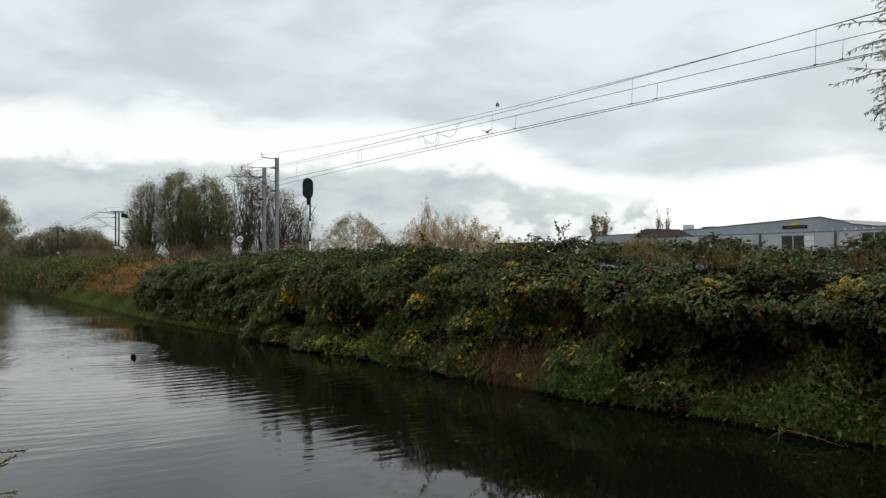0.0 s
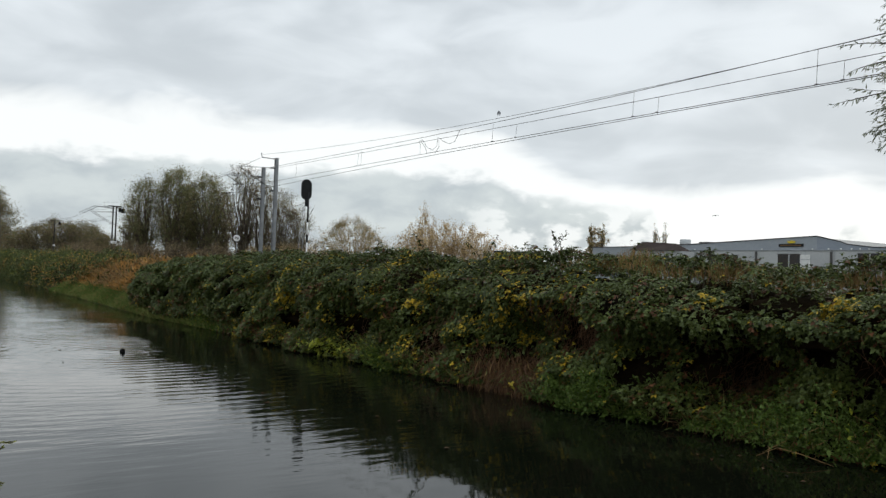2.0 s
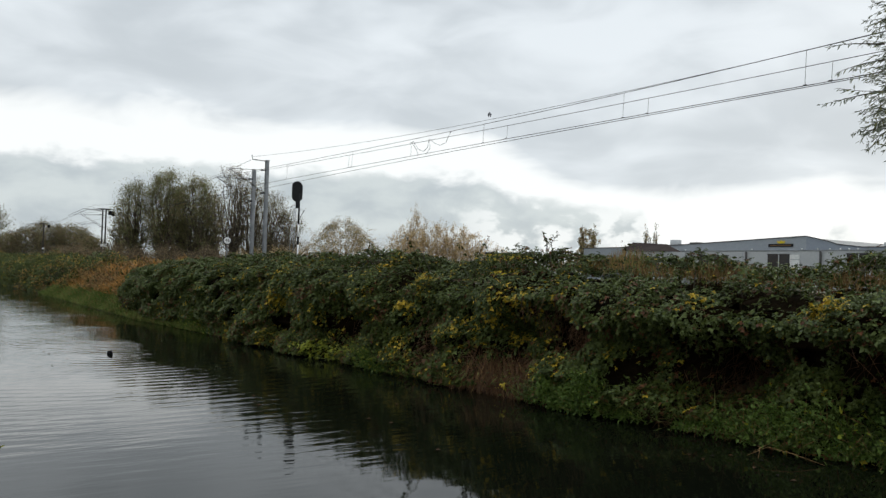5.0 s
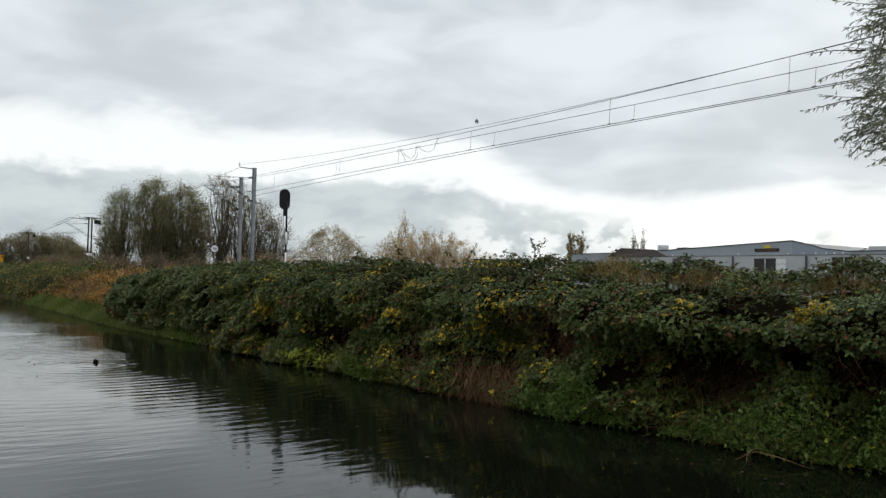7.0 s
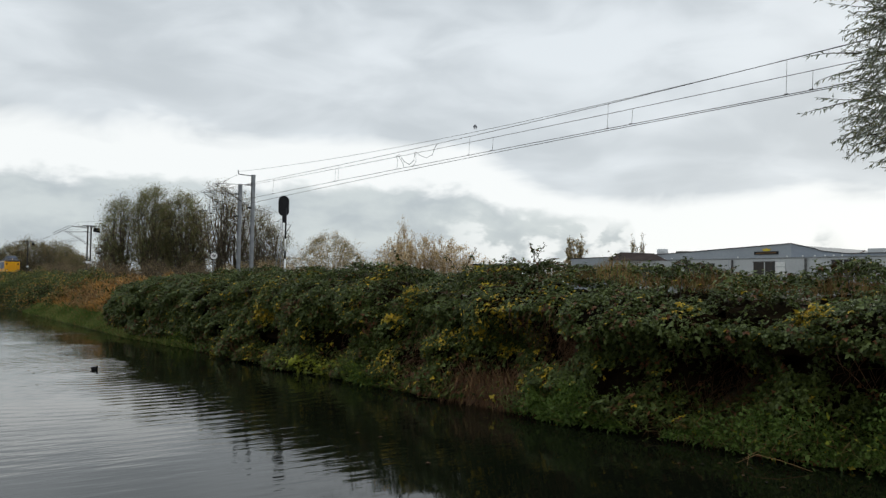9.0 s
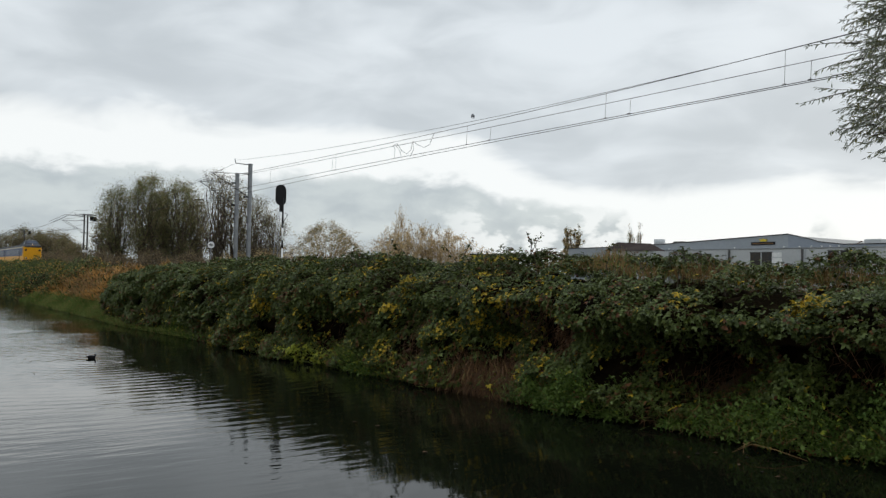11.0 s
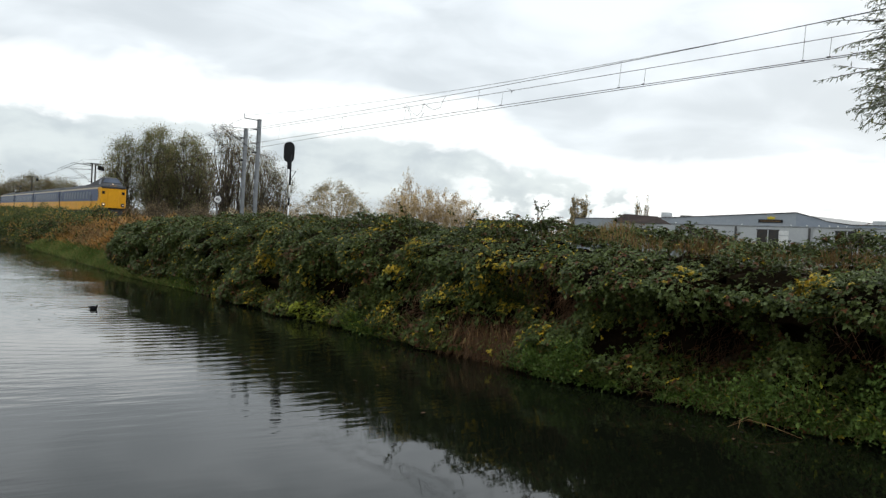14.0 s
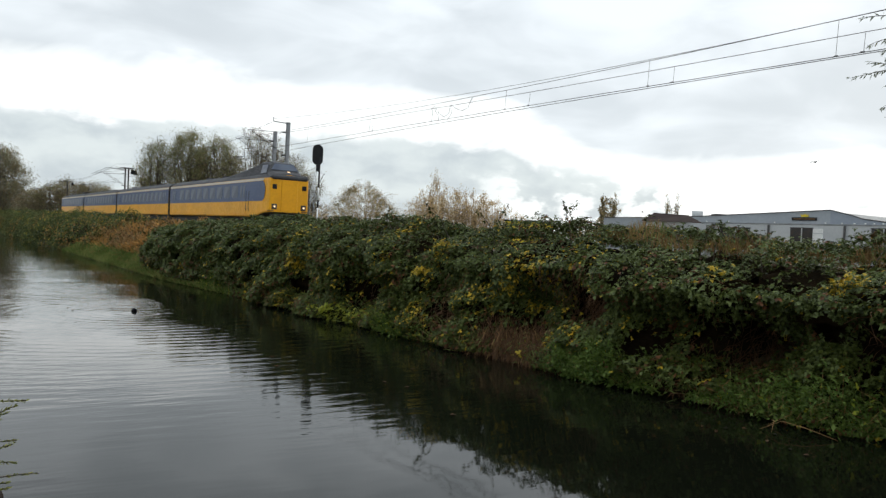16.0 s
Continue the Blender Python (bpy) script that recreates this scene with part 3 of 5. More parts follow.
def build_round_sign():
    s = tagged(empty("speed_sign", 21.5, 63.4, 1.6), "round white numbered railway sign on a thin post", "sign")
    part("post", tube([(0, 0.04, 0), (0, 0.04, 3.3)], 0.03), STEEL, s)
    d = part("disc", tube([(0, 0.0, 2.97), (0, -0.02, 2.97)], 0.34, 28), WHITE, s)
    bm = bmesh.new()
    for k in range(28):
        a, b = 2 * math.pi * k / 28, 2 * math.pi * (k + 1) / 28
        vs = [bm.verts.new((r * math.cos(t), -0.026, 2.97 + r * math.sin(t))) for r, t in ((0.28, a), (0.345, a), (0.345, b), (0.28, b))]
        bm.faces.new(vs)
    part("border", bm, DARK_STEEL, d)
    cu = bpy.data.curves.new("number", "FONT")
    cu.body, cu.size, cu.align_x, cu.align_y, cu.extrude = "46", 0.36, "CENTER", "CENTER", 0.003
    cu.materials.append(BLACK)
    tx = new("number", cu)
    tx.parent = d
    tx.matrix_basis = pose(0, -0.03, 2.97, 90, 0, 0)
    s.rotation_euler = (0, 0, radians(-18))


build_round_sign()


# ---- the train ----
CAR = 25.3


def car_shell(length, nose):
    """Loft of cross sections from y=0 (front) to y=length."""
    def section(w, roof, zb=0.92):
        h = w / 2
        return [(-h + 0.06, zb), (-h, zb + 0.08), (-h, 1.95), (-h + 0.01, 3.25), (-h + 0.03, 3.42), (-h + 0.22, 3.62 + (roof - 3.95) * 0.3), (-h * 0.55, 3.84 + (roof - 3.95) * 0.8), (0, roof),
                (h * 0.55, 3.84 + (roof - 3.95) * 0.8), (h - 0.22, 3.62 + (roof - 3.95) * 0.3), (h - 0.03, 3.42), (h - 0.01, 3.25), (h, 1.95), (h, zb + 0.08), (h - 0.06, zb)]
    st = [(0.0, 2.48, 3.66, 1.26), (0.06, 2.60, 3.74, 1.24), (0.35, 2.70, 3.86, 1.22), (1.0, 2.78, 3.95, 1.18), (2.0, 2.8, 3.95, 1.02), (2.9, 2.8, 3.95, 0.92), (length - 0.35, 2.8, 3.95, 0.92)] if nose else [(0.35, 2.8, 3.95, 0.92), (length - 0.35, 2.8, 3.95, 0.92)]
    bm = bmesh.new()
    rings = [[bm.verts.new((x, y, z)) for x, z in section(w, r, zb)] for y, w, r, zb in st]
    n = len(rings[0])
    for a, b in zip(rings, rings[1:]):
        for k in range(n):
            f = bm.faces.new((a[k], b[k], b[(k + 1) % n], a[(k + 1) % n]))
            f.material_index = 1 if 4 <= k <= 9 else (2 if k == n - 1 else 0)
    f = bm.faces.new(rings[0])
    f.material_index = 0 if nose else 2
    f2 = bm.faces.new(rings[-1][::-1])
    f2.material_index = 2
    bmesh.ops.recalc_face_normals(bm, faces=bm.faces[:])
    return bm


def side_panel(y0, y1, z0, z1, x, t=0.006, rounded=False):
    out = [(y1, z0), (y1, z1)]
    if rounded:
        c, r = (z0 + z1) / 2, (z1 - z0) / 2
        out += [(y0 + 0.55 - 0.55 * math.sin(a), c + r * math.cos(a)) for a in (math.pi * k / 12 for k in range(13))]
    else:
        out += [(y0, z1), (y0, z0)]
    return add_prism(bmesh.new(), out, x - t, x + t, axis="x")


WINDOW_MESH = {}


def train_window(parent, y, x, w, h, z, name="window"):
    key = (name, w, h)
    if key not in WINDOW_MESH:
        bm = box(-0.012, -w / 2, -h / 2, 0.012, w / 2, h / 2)
        bmesh.ops.bevel(bm, geom=[e for e in bm.edges if abs(e.verts[0].co.x - e.verts[1].co.x) > 0.01], offset=0.09, segments=3, affect="EDGES")
        WINDOW_MESH[key] = part(name, bm, T_GLASS, parent)
        ob = WINDOW_MESH[key]
    else:
        ob = new(name, WINDOW_MESH[key].data)
        ob.parent = parent
    ob.location = (x, y, z)


def build_train():
    train = tagged(empty("train"), "yellow and blue electric intercity train with raised driver's cab", "train")
    for c in range(4):
        y0 = c * CAR
        nose = c == 0
        car = part("car", car_shell(CAR, nose), [T_YELLOW, T_ROOF, DARK_STEEL], train, "yellow and blue passenger car with grey roof")
        car.location = (0, y0, 0)
        ys = 1.35 if nose else 0.36
        for s in (-1, 1):
            x = s * 1.403
            part("window_band", side_panel(ys if not nose else 0.62, CAR - 0.36, 1.95, 3.24, x, 0.012, nose), T_BLUE, car, "blue painted window band")
            if nose:
                # the band follows the narrowing nose
                part("stripe", side_panel(0.9, CAR - 0.36, 3.26, 3.40, s * 1.395, 0.012), T_CREAM, car, "cream stripe")
            else:
                part("stripe", side_panel(0.36, CAR - 0.36, 3.26, 3.40, s * 1.395, 0.012), T_CREAM, car, "cream stripe")
            first = 6.6 if nose else 3.2
            k = 0
            while first + k * 1.78 < CAR - 3.2:
                train_window(car, first + k * 1.78, s * 1.415, 1.36, 0.84, 2.62)
                k += 1
            for dy in ((4.9,) if nose else (1.7,)) + (CAR - 1.8,):
                dr = part("door", side_panel(dy - 0.62, dy + 0.62, 1.05, 1.94, s * 1.408, 0.008), T_YELLOW, car, "double-leaf passenger door, yellow below and blue above")
                part("door_upper", side_panel(dy - 0.62, dy + 0.62, 1.95, 3.18, s * 1.413, 0.012), T_BLUE, dr)
                train_window(car, dy - 0.3, s * 1.428, 0.36, 0.9, 2.6, "door_window")
                train_window(car, dy + 0.3, s * 1.428, 0.36, 0.9, 2.6, "door_window")
            if nose:
                for hy in (3.5, 4.05):
                    part("handrail", tube([(s * 1.44, hy, 1.3), (s * 1.47, hy, 1.4), (s * 1.47, hy, 2.5), (s * 1.44, hy, 2.6)], 0.022), DARK_STEEL, car)
        part("underframe", box(-1.05, 3.0 if nose else 0.6, 0.45, 1.05, CAR - 0.6, 0.91, bevel=0.04), RUBBER, car)
        for by in (3.4, CAR - 3.4):
            bm = bmesh.new()
            add_box(bm, -1.1, by - 1.6, 0.42, 1.1, by + 1.6, 0.72, bevel=0.04)
            for wy in (by - 1.25, by + 1.25):
                for wx in (-0.78, 0.78):
                    add_tube(bm, [(wx - 0.06, wy, 0.46), (wx + 0.06, wy, 0.46)], 0.46, 16)
            part("bogie", bm, DARK_STEEL, car)
        if c < 3:
            part("gangway_bellows", box(-0.7, CAR - 0.36, 1.0, 0.7, CAR + 0.36, 3.5, bevel=0.03), RUBBER, car)
        for k in range(4):
            part("roof_vent", box(-0.5, 7 + k * 4.4, 3.90, 0.5, 8.3 + k * 4.4, 4.0, bevel=0.03), T_ROOF, car)
        if nose:
            # raised cab: a hump with windscreen
            bm = bmesh.new()
            st = [(0.16, 2.2, 3.40, 3.62), (0.95, 2.3, 3.40, 3.92), (1.3, 1.75, 3.6, 4.46), (1.9, 1.72, 3.6, 4.60), (3.0, 1.72, 3.6, 4.60), (5.4, 1.9, 3.6, 4.28), (9.4, 2.1, 3.6, 3.92)]
            rings = []
            for y, w, z0, z1 in st:
                h = w / 2
                rings.append([bm.verts.new(q) for q in ((-h - 0.18, y, z0), (-h, y, z1 - 0.16), (-h * 0.75, y, z1), (h * 0.75, y, z1), (h, y, z1 - 0.16), (h + 0.18, y, z0))])
            for a, b in zip(rings, rings[1:]):
                for k in range(6):
                    bm.faces.new((a[k], b[k], b[(k + 1) % 6], a[(k + 1) % 6]))
            bm.faces.new(rings[0]), bm.faces.new(rings[-1][::-1])
            bmesh.ops.recalc_face_normals(bm, faces=bm.faces[:])
            cab = part("cab_hump", bm, T_ROOF, car, "dark grey raised driver's cab")
            g = bmesh.new()
            vs = [g.verts.new(q) for q in ((-0.92, 0.99, 3.99), (0.92, 0.99, 3.99), (0.64, 1.21, 4.40), (-0.64, 1.21, 4.40))]
            f = g.faces.new(vs)
            e = bmesh.ops.extrude_face_region(g, geom=[f])
            bmesh.ops.translate(g, verts=[v for v in e["geom"] if isinstance(v, bmesh.types.BMVert)], vec=(0, -0.03, 0.02))
            bmesh.ops.recalc_face_normals(g, faces=g.faces[:])
            part("windscreen", g, T_GLASS, cab)
            for s in (-1, 1):
                g = bmesh.new()
                vs = [g.verts.new(q) for q in ((s * 1.04, 1.5, 3.80), (s * 1.0, 2.7, 3.80), (s * 0.90, 2.55, 4.34), (s * 0.90, 1.55, 4.34))]
                f = g.faces.new(vs if s > 0 else vs[::-1])
                e = bmesh.ops.extrude_face_region(g, geom=[f])
                bmesh.ops.translate(g, verts=[v for v in e["geom"] if isinstance(v, bmesh.types.BMVert)], vec=(s * 0.02, 0, 0.01))
                bmesh.ops.recalc_face_normals(g, faces=g.faces[:])
                part("side_window", g, T_GLASS, cab)
            part("headlight", tube([(0, 0.42, 3.80), (0, 0.26, 3.78)], 0.09, 12), LAMP, cab)
            # yellow nose door and lights
            part("visor", box(-1.27, -0.10, 3.30, 1.27, 0.32, 3.66, bevel=0.13), T_ROOF, car, "dark grey visor above the nose")
            part("nose_door", box(-0.55, -0.03, 1.3, 0.55, 0.02, 3.3, bevel=0.02), T_YELLOW, car)
            for s in (-1, 1):
                part("marker_recess", box(s * 1.0 - 0.15, -0.04, 2.72, s * 1.0 + 0.15, 0.03, 3.02, bevel=0.03), BLACK, car)
                lc = part("light_cluster", box(s * 0.98 - 0.17, -0.05, 1.42, s * 0.98 + 0.17, 0.03, 1.78, bevel=0.03), DARK_STEEL, car)
                part("headlight", tube([(s * 0.98, -0.04, 1.60), (s * 0.98, -0.075, 1.60)], 0.055, 12), LAMP, lc)
                part("step_plate", box(s * 1.15 - 0.28, -0.06, 1.32, s * 1.15 + 0.12, 0.1, 1.36), DARK_STEEL, car)
            part("coupler", tube([(0, 0.5, 0.85), (0, -0.25, 0.85)], 0.16, 10), DARK_STEEL, car)
            part("snow_plough", box(-1.05, 0.35, 0.25, 1.05, 0.65, 1.15, bevel=0.03), DARK_STEEL, car)
        if c == 3:
            pz = 3.95
            p = part("pantograph_base", box(-0.7, 5.2, pz, 0.7, 7.2, pz + 0.16, bevel=0.02), DARK_STEEL, car)
            part("pantograph_arm", tube([(0, 7.0, pz + 0.1), (0, 5.0, pz + 0.9), (0, 6.6, pz + 1.42)], 0.05), DARK_STEEL, p)
            part("pantograph_bow", tube([(-0.8, 6.6, pz + 1.30), (-0.5, 6.6, pz + 1.44), (0.5, 6.6, pz + 1.44), (0.8, 6.6, pz + 1.30)], 0.04), DARK_STEEL, p)
    return train


TRAIN = build_train()


# ---- bramble hedge on the far bank ----
TOP_Y = [-12, 2, 6.2, 7.3, 9, 10.6, 11.8, 13.6, 16, 20, 26, 29, 35, 38, 41, 44, 46]
TOP_Z = [2.34, 2.38, 2.46, 2.49, 2.54, 2.60, 2.78, 2.66, 2.66, 2.68, 2.66, 2.60, 2.46, 2.34, 2.05, 1.65, 1.05]


def hedge_shape(y, s):
    """Place and outward normal on the hedge, s from the foot (0) over the crest (0.72) to the back (1)."""
    back = np.interp(y, [-20, 28, 32, 38, 42, 46], [0.0, 0.0, 0.10, 0.40, 0.95, 2.0])
    r = right_bank(y) + 0.05 + back
    top = np.interp(y, TOP_Y, TOP_Z)
    hang = np.interp(s, [0, 0.12, 0.35, 0.48, 0.55, 0.62, 0.72, 0.85, 1.0], [0.0, 0.26, 0.66, 0.34, 0.32, 0.75, 2.0, 3.2, 4.4])
    lean = np.interp(s, [0, 0.12, 0.35, 0.48, 0.55, 0.62, 0.72, 0.85, 1.0], [-0.08, -0.02, 0.12, 0.25, 0.38, 0.62, 1.6, 3.0, 4.4])
    f = np.interp(y, [12.5, 14.5], [0.0, 1.0])
    sx = hang * (1 - f) + lean * f
    sz = np.interp(s, [0, 0.12, 0.35, 0.55, 0.72, 0.85, 1.0], [0.0, 0.16, 0.50, 0.76, 1.0, 1.04, 0.95])
    z0 = 0.0 + back * 0.35
    # hollows under the overhang
    rec = sum(d * np.exp(-((y - c) / w) ** 2) for c, w, d in ((12.7, 0.9, 0.7), (8.1, 1.05, 1.5), (5.5, 0.75, 1.0), (18.9, 0.8, 0.8), (22.5, 0.7, 0.4), (9.6, 0.35, 0.5), (15.2, 0.6, 0.5)))
    sx = sx + rec * np.interp(s, [0, 0.05, 0.13, 0.36, 0.47, 0.54, 0.64, 1.0], [0.1, 0.3, 1.0, 1.1, 0.4, -0.20, 0.0, 0.0])
    rec = sum(d * np.exp(-((y - c) / w) ** 2) for c, w, d in ((8.0, 0.7, 0.55), (11.35, 0.42, 0.95), (13.9, 0.5, 0.35), (18.4, 0.6, 0.3), (16.0, 0.4, 0.3)))
    sx = sx + rec * np.interp(s, [0.18, 0.32, 0.48, 0.55, 0.62], [0.0, 0.8, 1.0, 0.2, 0.0])
    return np.stack([r + sx, y, z0 + (top - z0) * sz], 1)


def hedge_normal(y, s):
    a, b = hedge_shape(y, np.clip(s - 0.03, 0, 1)), hedge_shape(y, np.clip(s + 0.03, 0, 1))
    d = b - a
    return unit(np.stack([-d[:, 2], np.zeros(len(y)), d[:, 0]], 1))


ARC = 4.4


def bramble_mounds(seed=21):
    """Overlapping mounds of arching canes: place along the bank, upper rim, half width, drop, bulge."""
    r = np.random.default_rng(seed)
    out = []
    for row, a0 in enumerate((0.75, 1.35, 2.0, 2.6, 3.2, 3.8, 4.3)):
        y = -12.0 + 0.6 * (row % 2)
        while y < 46:
            w = r.uniform(0.55, 1.15)
            out.append((y + r.normal() * 0.25, a0 + r.normal() * 0.22, w, r.uniform(0.75, 1.5), r.uniform(0.18, 0.66) * (0.75 if a0 < 1 else 1.0)))
            y += w * r.uniform(1.1, 1.9)
    return np.array(out)


MOUNDS = bramble_mounds()


def bulge(y, s):
    """Outward bulge of the mounds: it swells down from each rim and breaks off at the lip."""
    d = np.zeros(len(y))
    a = s * ARC
    for cy, ca, w, drop, h in MOUNDS:
        near = np.nonzero(np.abs(y - cy) < w)[0]
        if len(near) == 0:
            continue
        u = (y[near] - cy) / w
        v = (ca - a[near]) / drop + 0.22 * u * u
        rise = np.clip(v + 0.05, 0, 1) ** 0.65 * np.clip((1.16 - v) / 0.16, 0, 1)
        d[near] = np.maximum(d[near], h * np.sqrt(np.maximum(1 - u * u, 0)) * rise)
    return d


def lumps(p):
    return 0.16 * fbm(p, 0.40, 2, 2.0) + 0.06 * fbm(p, 1.3, 2, 3.0)


def hedge_skin(y, s):
    p, n = hedge_shape(y, s), hedge_normal(y, s)
    b = bulge(y, s)
    return p + n * (lumps(p) + b - 0.26)[:, None], n, b


# openings in the leaves: place along the bank, height share, half extents
OPENINGS = ((11.5, 0.36, 0.5, 0.15), (8.2, 0.31, 1.1, 0.19), (12.7, 0.10, 0.9, 0.12), (18.9, 0.24, 0.9, 0.10), (9.75, 0.17, 0.4, 0.13), (15.3, 0.2, 0.5, 0.1), (22.5, 0.22, 0.5, 0.08), (5.5, 0.36, 0.7, 0.13), (6.6, 0.44, 0.3, 0.10))


def build_hedge():
    y = np.linspace(-12, 46, 420)
    s = np.linspace(0, 1, 60)
    Y, S = np.meshgrid(y, s)
    Y, S = Y.ravel(), S.ravel()
    p, n, b = hedge_skin(Y, S)
    # closed dark sheet sunk behind the leaves, its colour standing in for interior shade
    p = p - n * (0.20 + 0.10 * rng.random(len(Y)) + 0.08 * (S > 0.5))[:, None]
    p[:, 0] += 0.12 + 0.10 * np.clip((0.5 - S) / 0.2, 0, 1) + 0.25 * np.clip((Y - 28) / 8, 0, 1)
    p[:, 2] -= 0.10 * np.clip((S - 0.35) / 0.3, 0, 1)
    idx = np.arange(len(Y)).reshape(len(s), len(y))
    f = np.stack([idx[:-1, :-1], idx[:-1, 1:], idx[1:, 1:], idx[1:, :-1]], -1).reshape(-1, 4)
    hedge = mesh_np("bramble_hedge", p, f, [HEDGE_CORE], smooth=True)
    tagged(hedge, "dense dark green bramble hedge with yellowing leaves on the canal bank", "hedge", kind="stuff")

    # arching canes that run down over the mounds, each with alternate compound leaves
    M, K = 22500, 10
    y0 = -3 + 48.5 * rng.random(M) ** 1.15
    s0 = np.clip(0.10 + 0.88 * rng.random(M), 0, 0.97)
    b0 = bulge(y0, s0)
    keep = rng.random(M) < 0.40 + b0 * 2.4 + 0.3 * (s0 > 0.5)
    y0, s0 = y0[keep], s0[keep]
    M = len(y0)
    run = rng.uniform(0.35, 0.95, M)
    drift = rng.normal(size=M) * 0.55
    k = (np.arange(K) + rng.random((M, K)) * 0.6) / K
    Y = (y0[:, None] + drift[:, None] * run[:, None] * k).ravel()
    S = np.clip(s0[:, None] - run[:, None] * k / ARC * np.where(s0 > 0.72, rng.choice([-0.6, 1.0], M), 1.0)[:, None], 0.015, 0.98).ravel()
    cane = np.repeat(np.arange(M), K)
    p, n, b = hedge_skin(Y, S)
    arch = (np.sin(np.pi * k) * rng.uniform(-0.02, 0.16, M)[:, None]).ravel()
    gap = fbm(p, 0.75, 2, 4.0)
    hole = np.zeros(len(Y))
    for hy, hs, ry, rs in OPENINGS:
        hole = np.maximum(hole, np.exp(-(((Y - hy) / ry) ** 2 + ((S - hs) / rs) ** 2)))
    m = len(Y)
    ok = (hole < 0.25 + 0.5 * rng.random(m) ** 3) & (gap > -0.85 + 0.6 * rng.random(m) ** 2) & ~((Y > 28) & (S < 0.05))
    side = np.tile(np.where(np.arange(K) % 2 == 0, 1.0, -1.0), M)
    pos = p + n * (arch + 0.02 + rng.normal(size=m) * 0.035)[:, None]
    pos[:, 2] = np.maximum(pos[:, 2], 0.03)
    tip = np.stack([-0.30 + 0.3 * rng.normal(size=m), side * 0.8 + np.repeat(drift, K) * 0.6 + 0.3 * rng.normal(size=m), -0.50 + 0.35 * rng.normal(size=m)], 1)
    nr = n * 0.75 + np.array([[0, 0, 1.0]]) * np.interp(S, [0.1, 0.35, 0.6], [0.5, 0.5, 0.9])[:, None] + 0.30 * rng.normal(size=(m, 3))
    size = np.repeat(rng.uniform(0.055, 0.105, M), K) * rng.uniform(0.8, 1.15, m) * np.interp(Y, [0, 15, 27, 40], [0.95, 1.0, 1.1, 1.45])
    tone = fbm(p, 0.33, 2, 6.0)
    # whole canes share one colour; the yellow ones gather in places
    q = p.reshape(M, K, 3)[:, K // 2]
    yel = fbm(q, 0.85, 2, 7.0) + 0.30 * rng.normal(size=M)
    cy, cs = Y.reshape(M, K).mean(1), S.reshape(M, K).mean(1)
    # paler leaves likelier toward the crest: light on the top put into colour
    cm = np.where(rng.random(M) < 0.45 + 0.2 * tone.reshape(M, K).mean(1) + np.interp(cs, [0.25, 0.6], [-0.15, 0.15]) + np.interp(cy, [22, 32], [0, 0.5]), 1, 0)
    cm[(yel > 0.69 + np.interp(cy, [0, 9, 11.5, 24, 32], [0.75, 0.5, -0.10, 0.0, 0.5])) & (rng.random(M) < 0.62) & (cs < 0.68)] = 2
    cm[(yel < -1.0) & (rng.random(M) < 0.6) | (rng.random(M) < 0.02)] = 3
    mi = cm[cane]
    mi[(mi == 2) & (rng.random(m) < 0.35)] = 0
    mi[rng.random(m) < 0.012] = 2
    mi[rng.random(m) < 0.018] = 3
    # bright yellow sprays that stand out
    for hy, hs, ry, rs in ((8.3, 0.60, 0.20, 0.028), (6.3, 0.61, 0.32, 0.028), (23.0, 0.42, 0.5, 0.08), (16.3, 0.45, 0.3, 0.03), (13.2, 0.48, 0.25, 0.02), (11.9, 0.13, 0.2, 0.02), (12.9, 0.28, 0.12, 0.015)):
        d = ((Y - hy) / ry) ** 2 + ((S - hs) / rs) ** 2
        mi[(d < 1.0) & (rng.random(m) < 0.7)] = 2
    # lime green foot between the two gaps
    lime = np.exp(-(((Y - 19.6) / 1.5) ** 2 + ((S - 0.06) / 0.07) ** 2))
    mi[lime + 0.25 * fbm(p, 0.8, 2, 19.0) > 0.36 + 0.5 * rng.random(m)] = 5
    clump = np.maximum(np.maximum(np.exp(-((Y - 10.6) / 0.9) ** 2), np.exp(-((Y - 17.0) / 0.9) ** 2)), (Y < 7.6) * 1.0)
    clump = np.maximum(clump, np.exp(-((Y - 29.5) / 1.6) ** 2))
    lightg = (S < 0.05 + 0.06 * tone) & (Y < 33) & (clump > 0.4)
    mi[(S < 0.22) & (mi < 2) & (clump < 0.4) & (rng.random(m) < 0.10)] = 3
    mi[lightg & (mi < 2) & (rng.random(m) < 0.75)] = 4
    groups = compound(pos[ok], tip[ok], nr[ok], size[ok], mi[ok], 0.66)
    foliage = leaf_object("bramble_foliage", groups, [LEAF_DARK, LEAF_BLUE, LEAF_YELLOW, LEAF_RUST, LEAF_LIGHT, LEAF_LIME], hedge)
    foliage["kind"] = "stuff"

    # nettles and grass along the foot
    m = 5000
    Y = 3.0 + 26 * rng.random(m) ** 1.5
    S = rng.random(m) * 0.15
    p, n = hedge_shape(Y, S), hedge_normal(Y, S)
    near = Y < 9.8
    clump = np.maximum(np.maximum(np.exp(-((Y - 10.3) / 0.9) ** 2), np.exp(-((Y - 17.0) / 0.8) ** 2)), np.exp(-(np.maximum(Y - 7.2, 0) / 0.5) ** 2))
    thin = rng.random(m) > clump + 0.12
    pos = p + n * (rng.random(m) * np.where(near, 0.34, 0.14))[:, None] + rng.normal(size=(m, 3)) * 0.05
    pos[:, 2] = np.maximum(pos[:, 2], 0.06)
    tip = np.array([[-0.5, 0, 0.1]]) + 0.7 * rng.normal(size=(m, 3))
    mi = np.where(rng.random(m) < 0.9, 0, 1)
    ln = np.where(thin, 0.02, rng.uniform(0.06, 0.13, m))
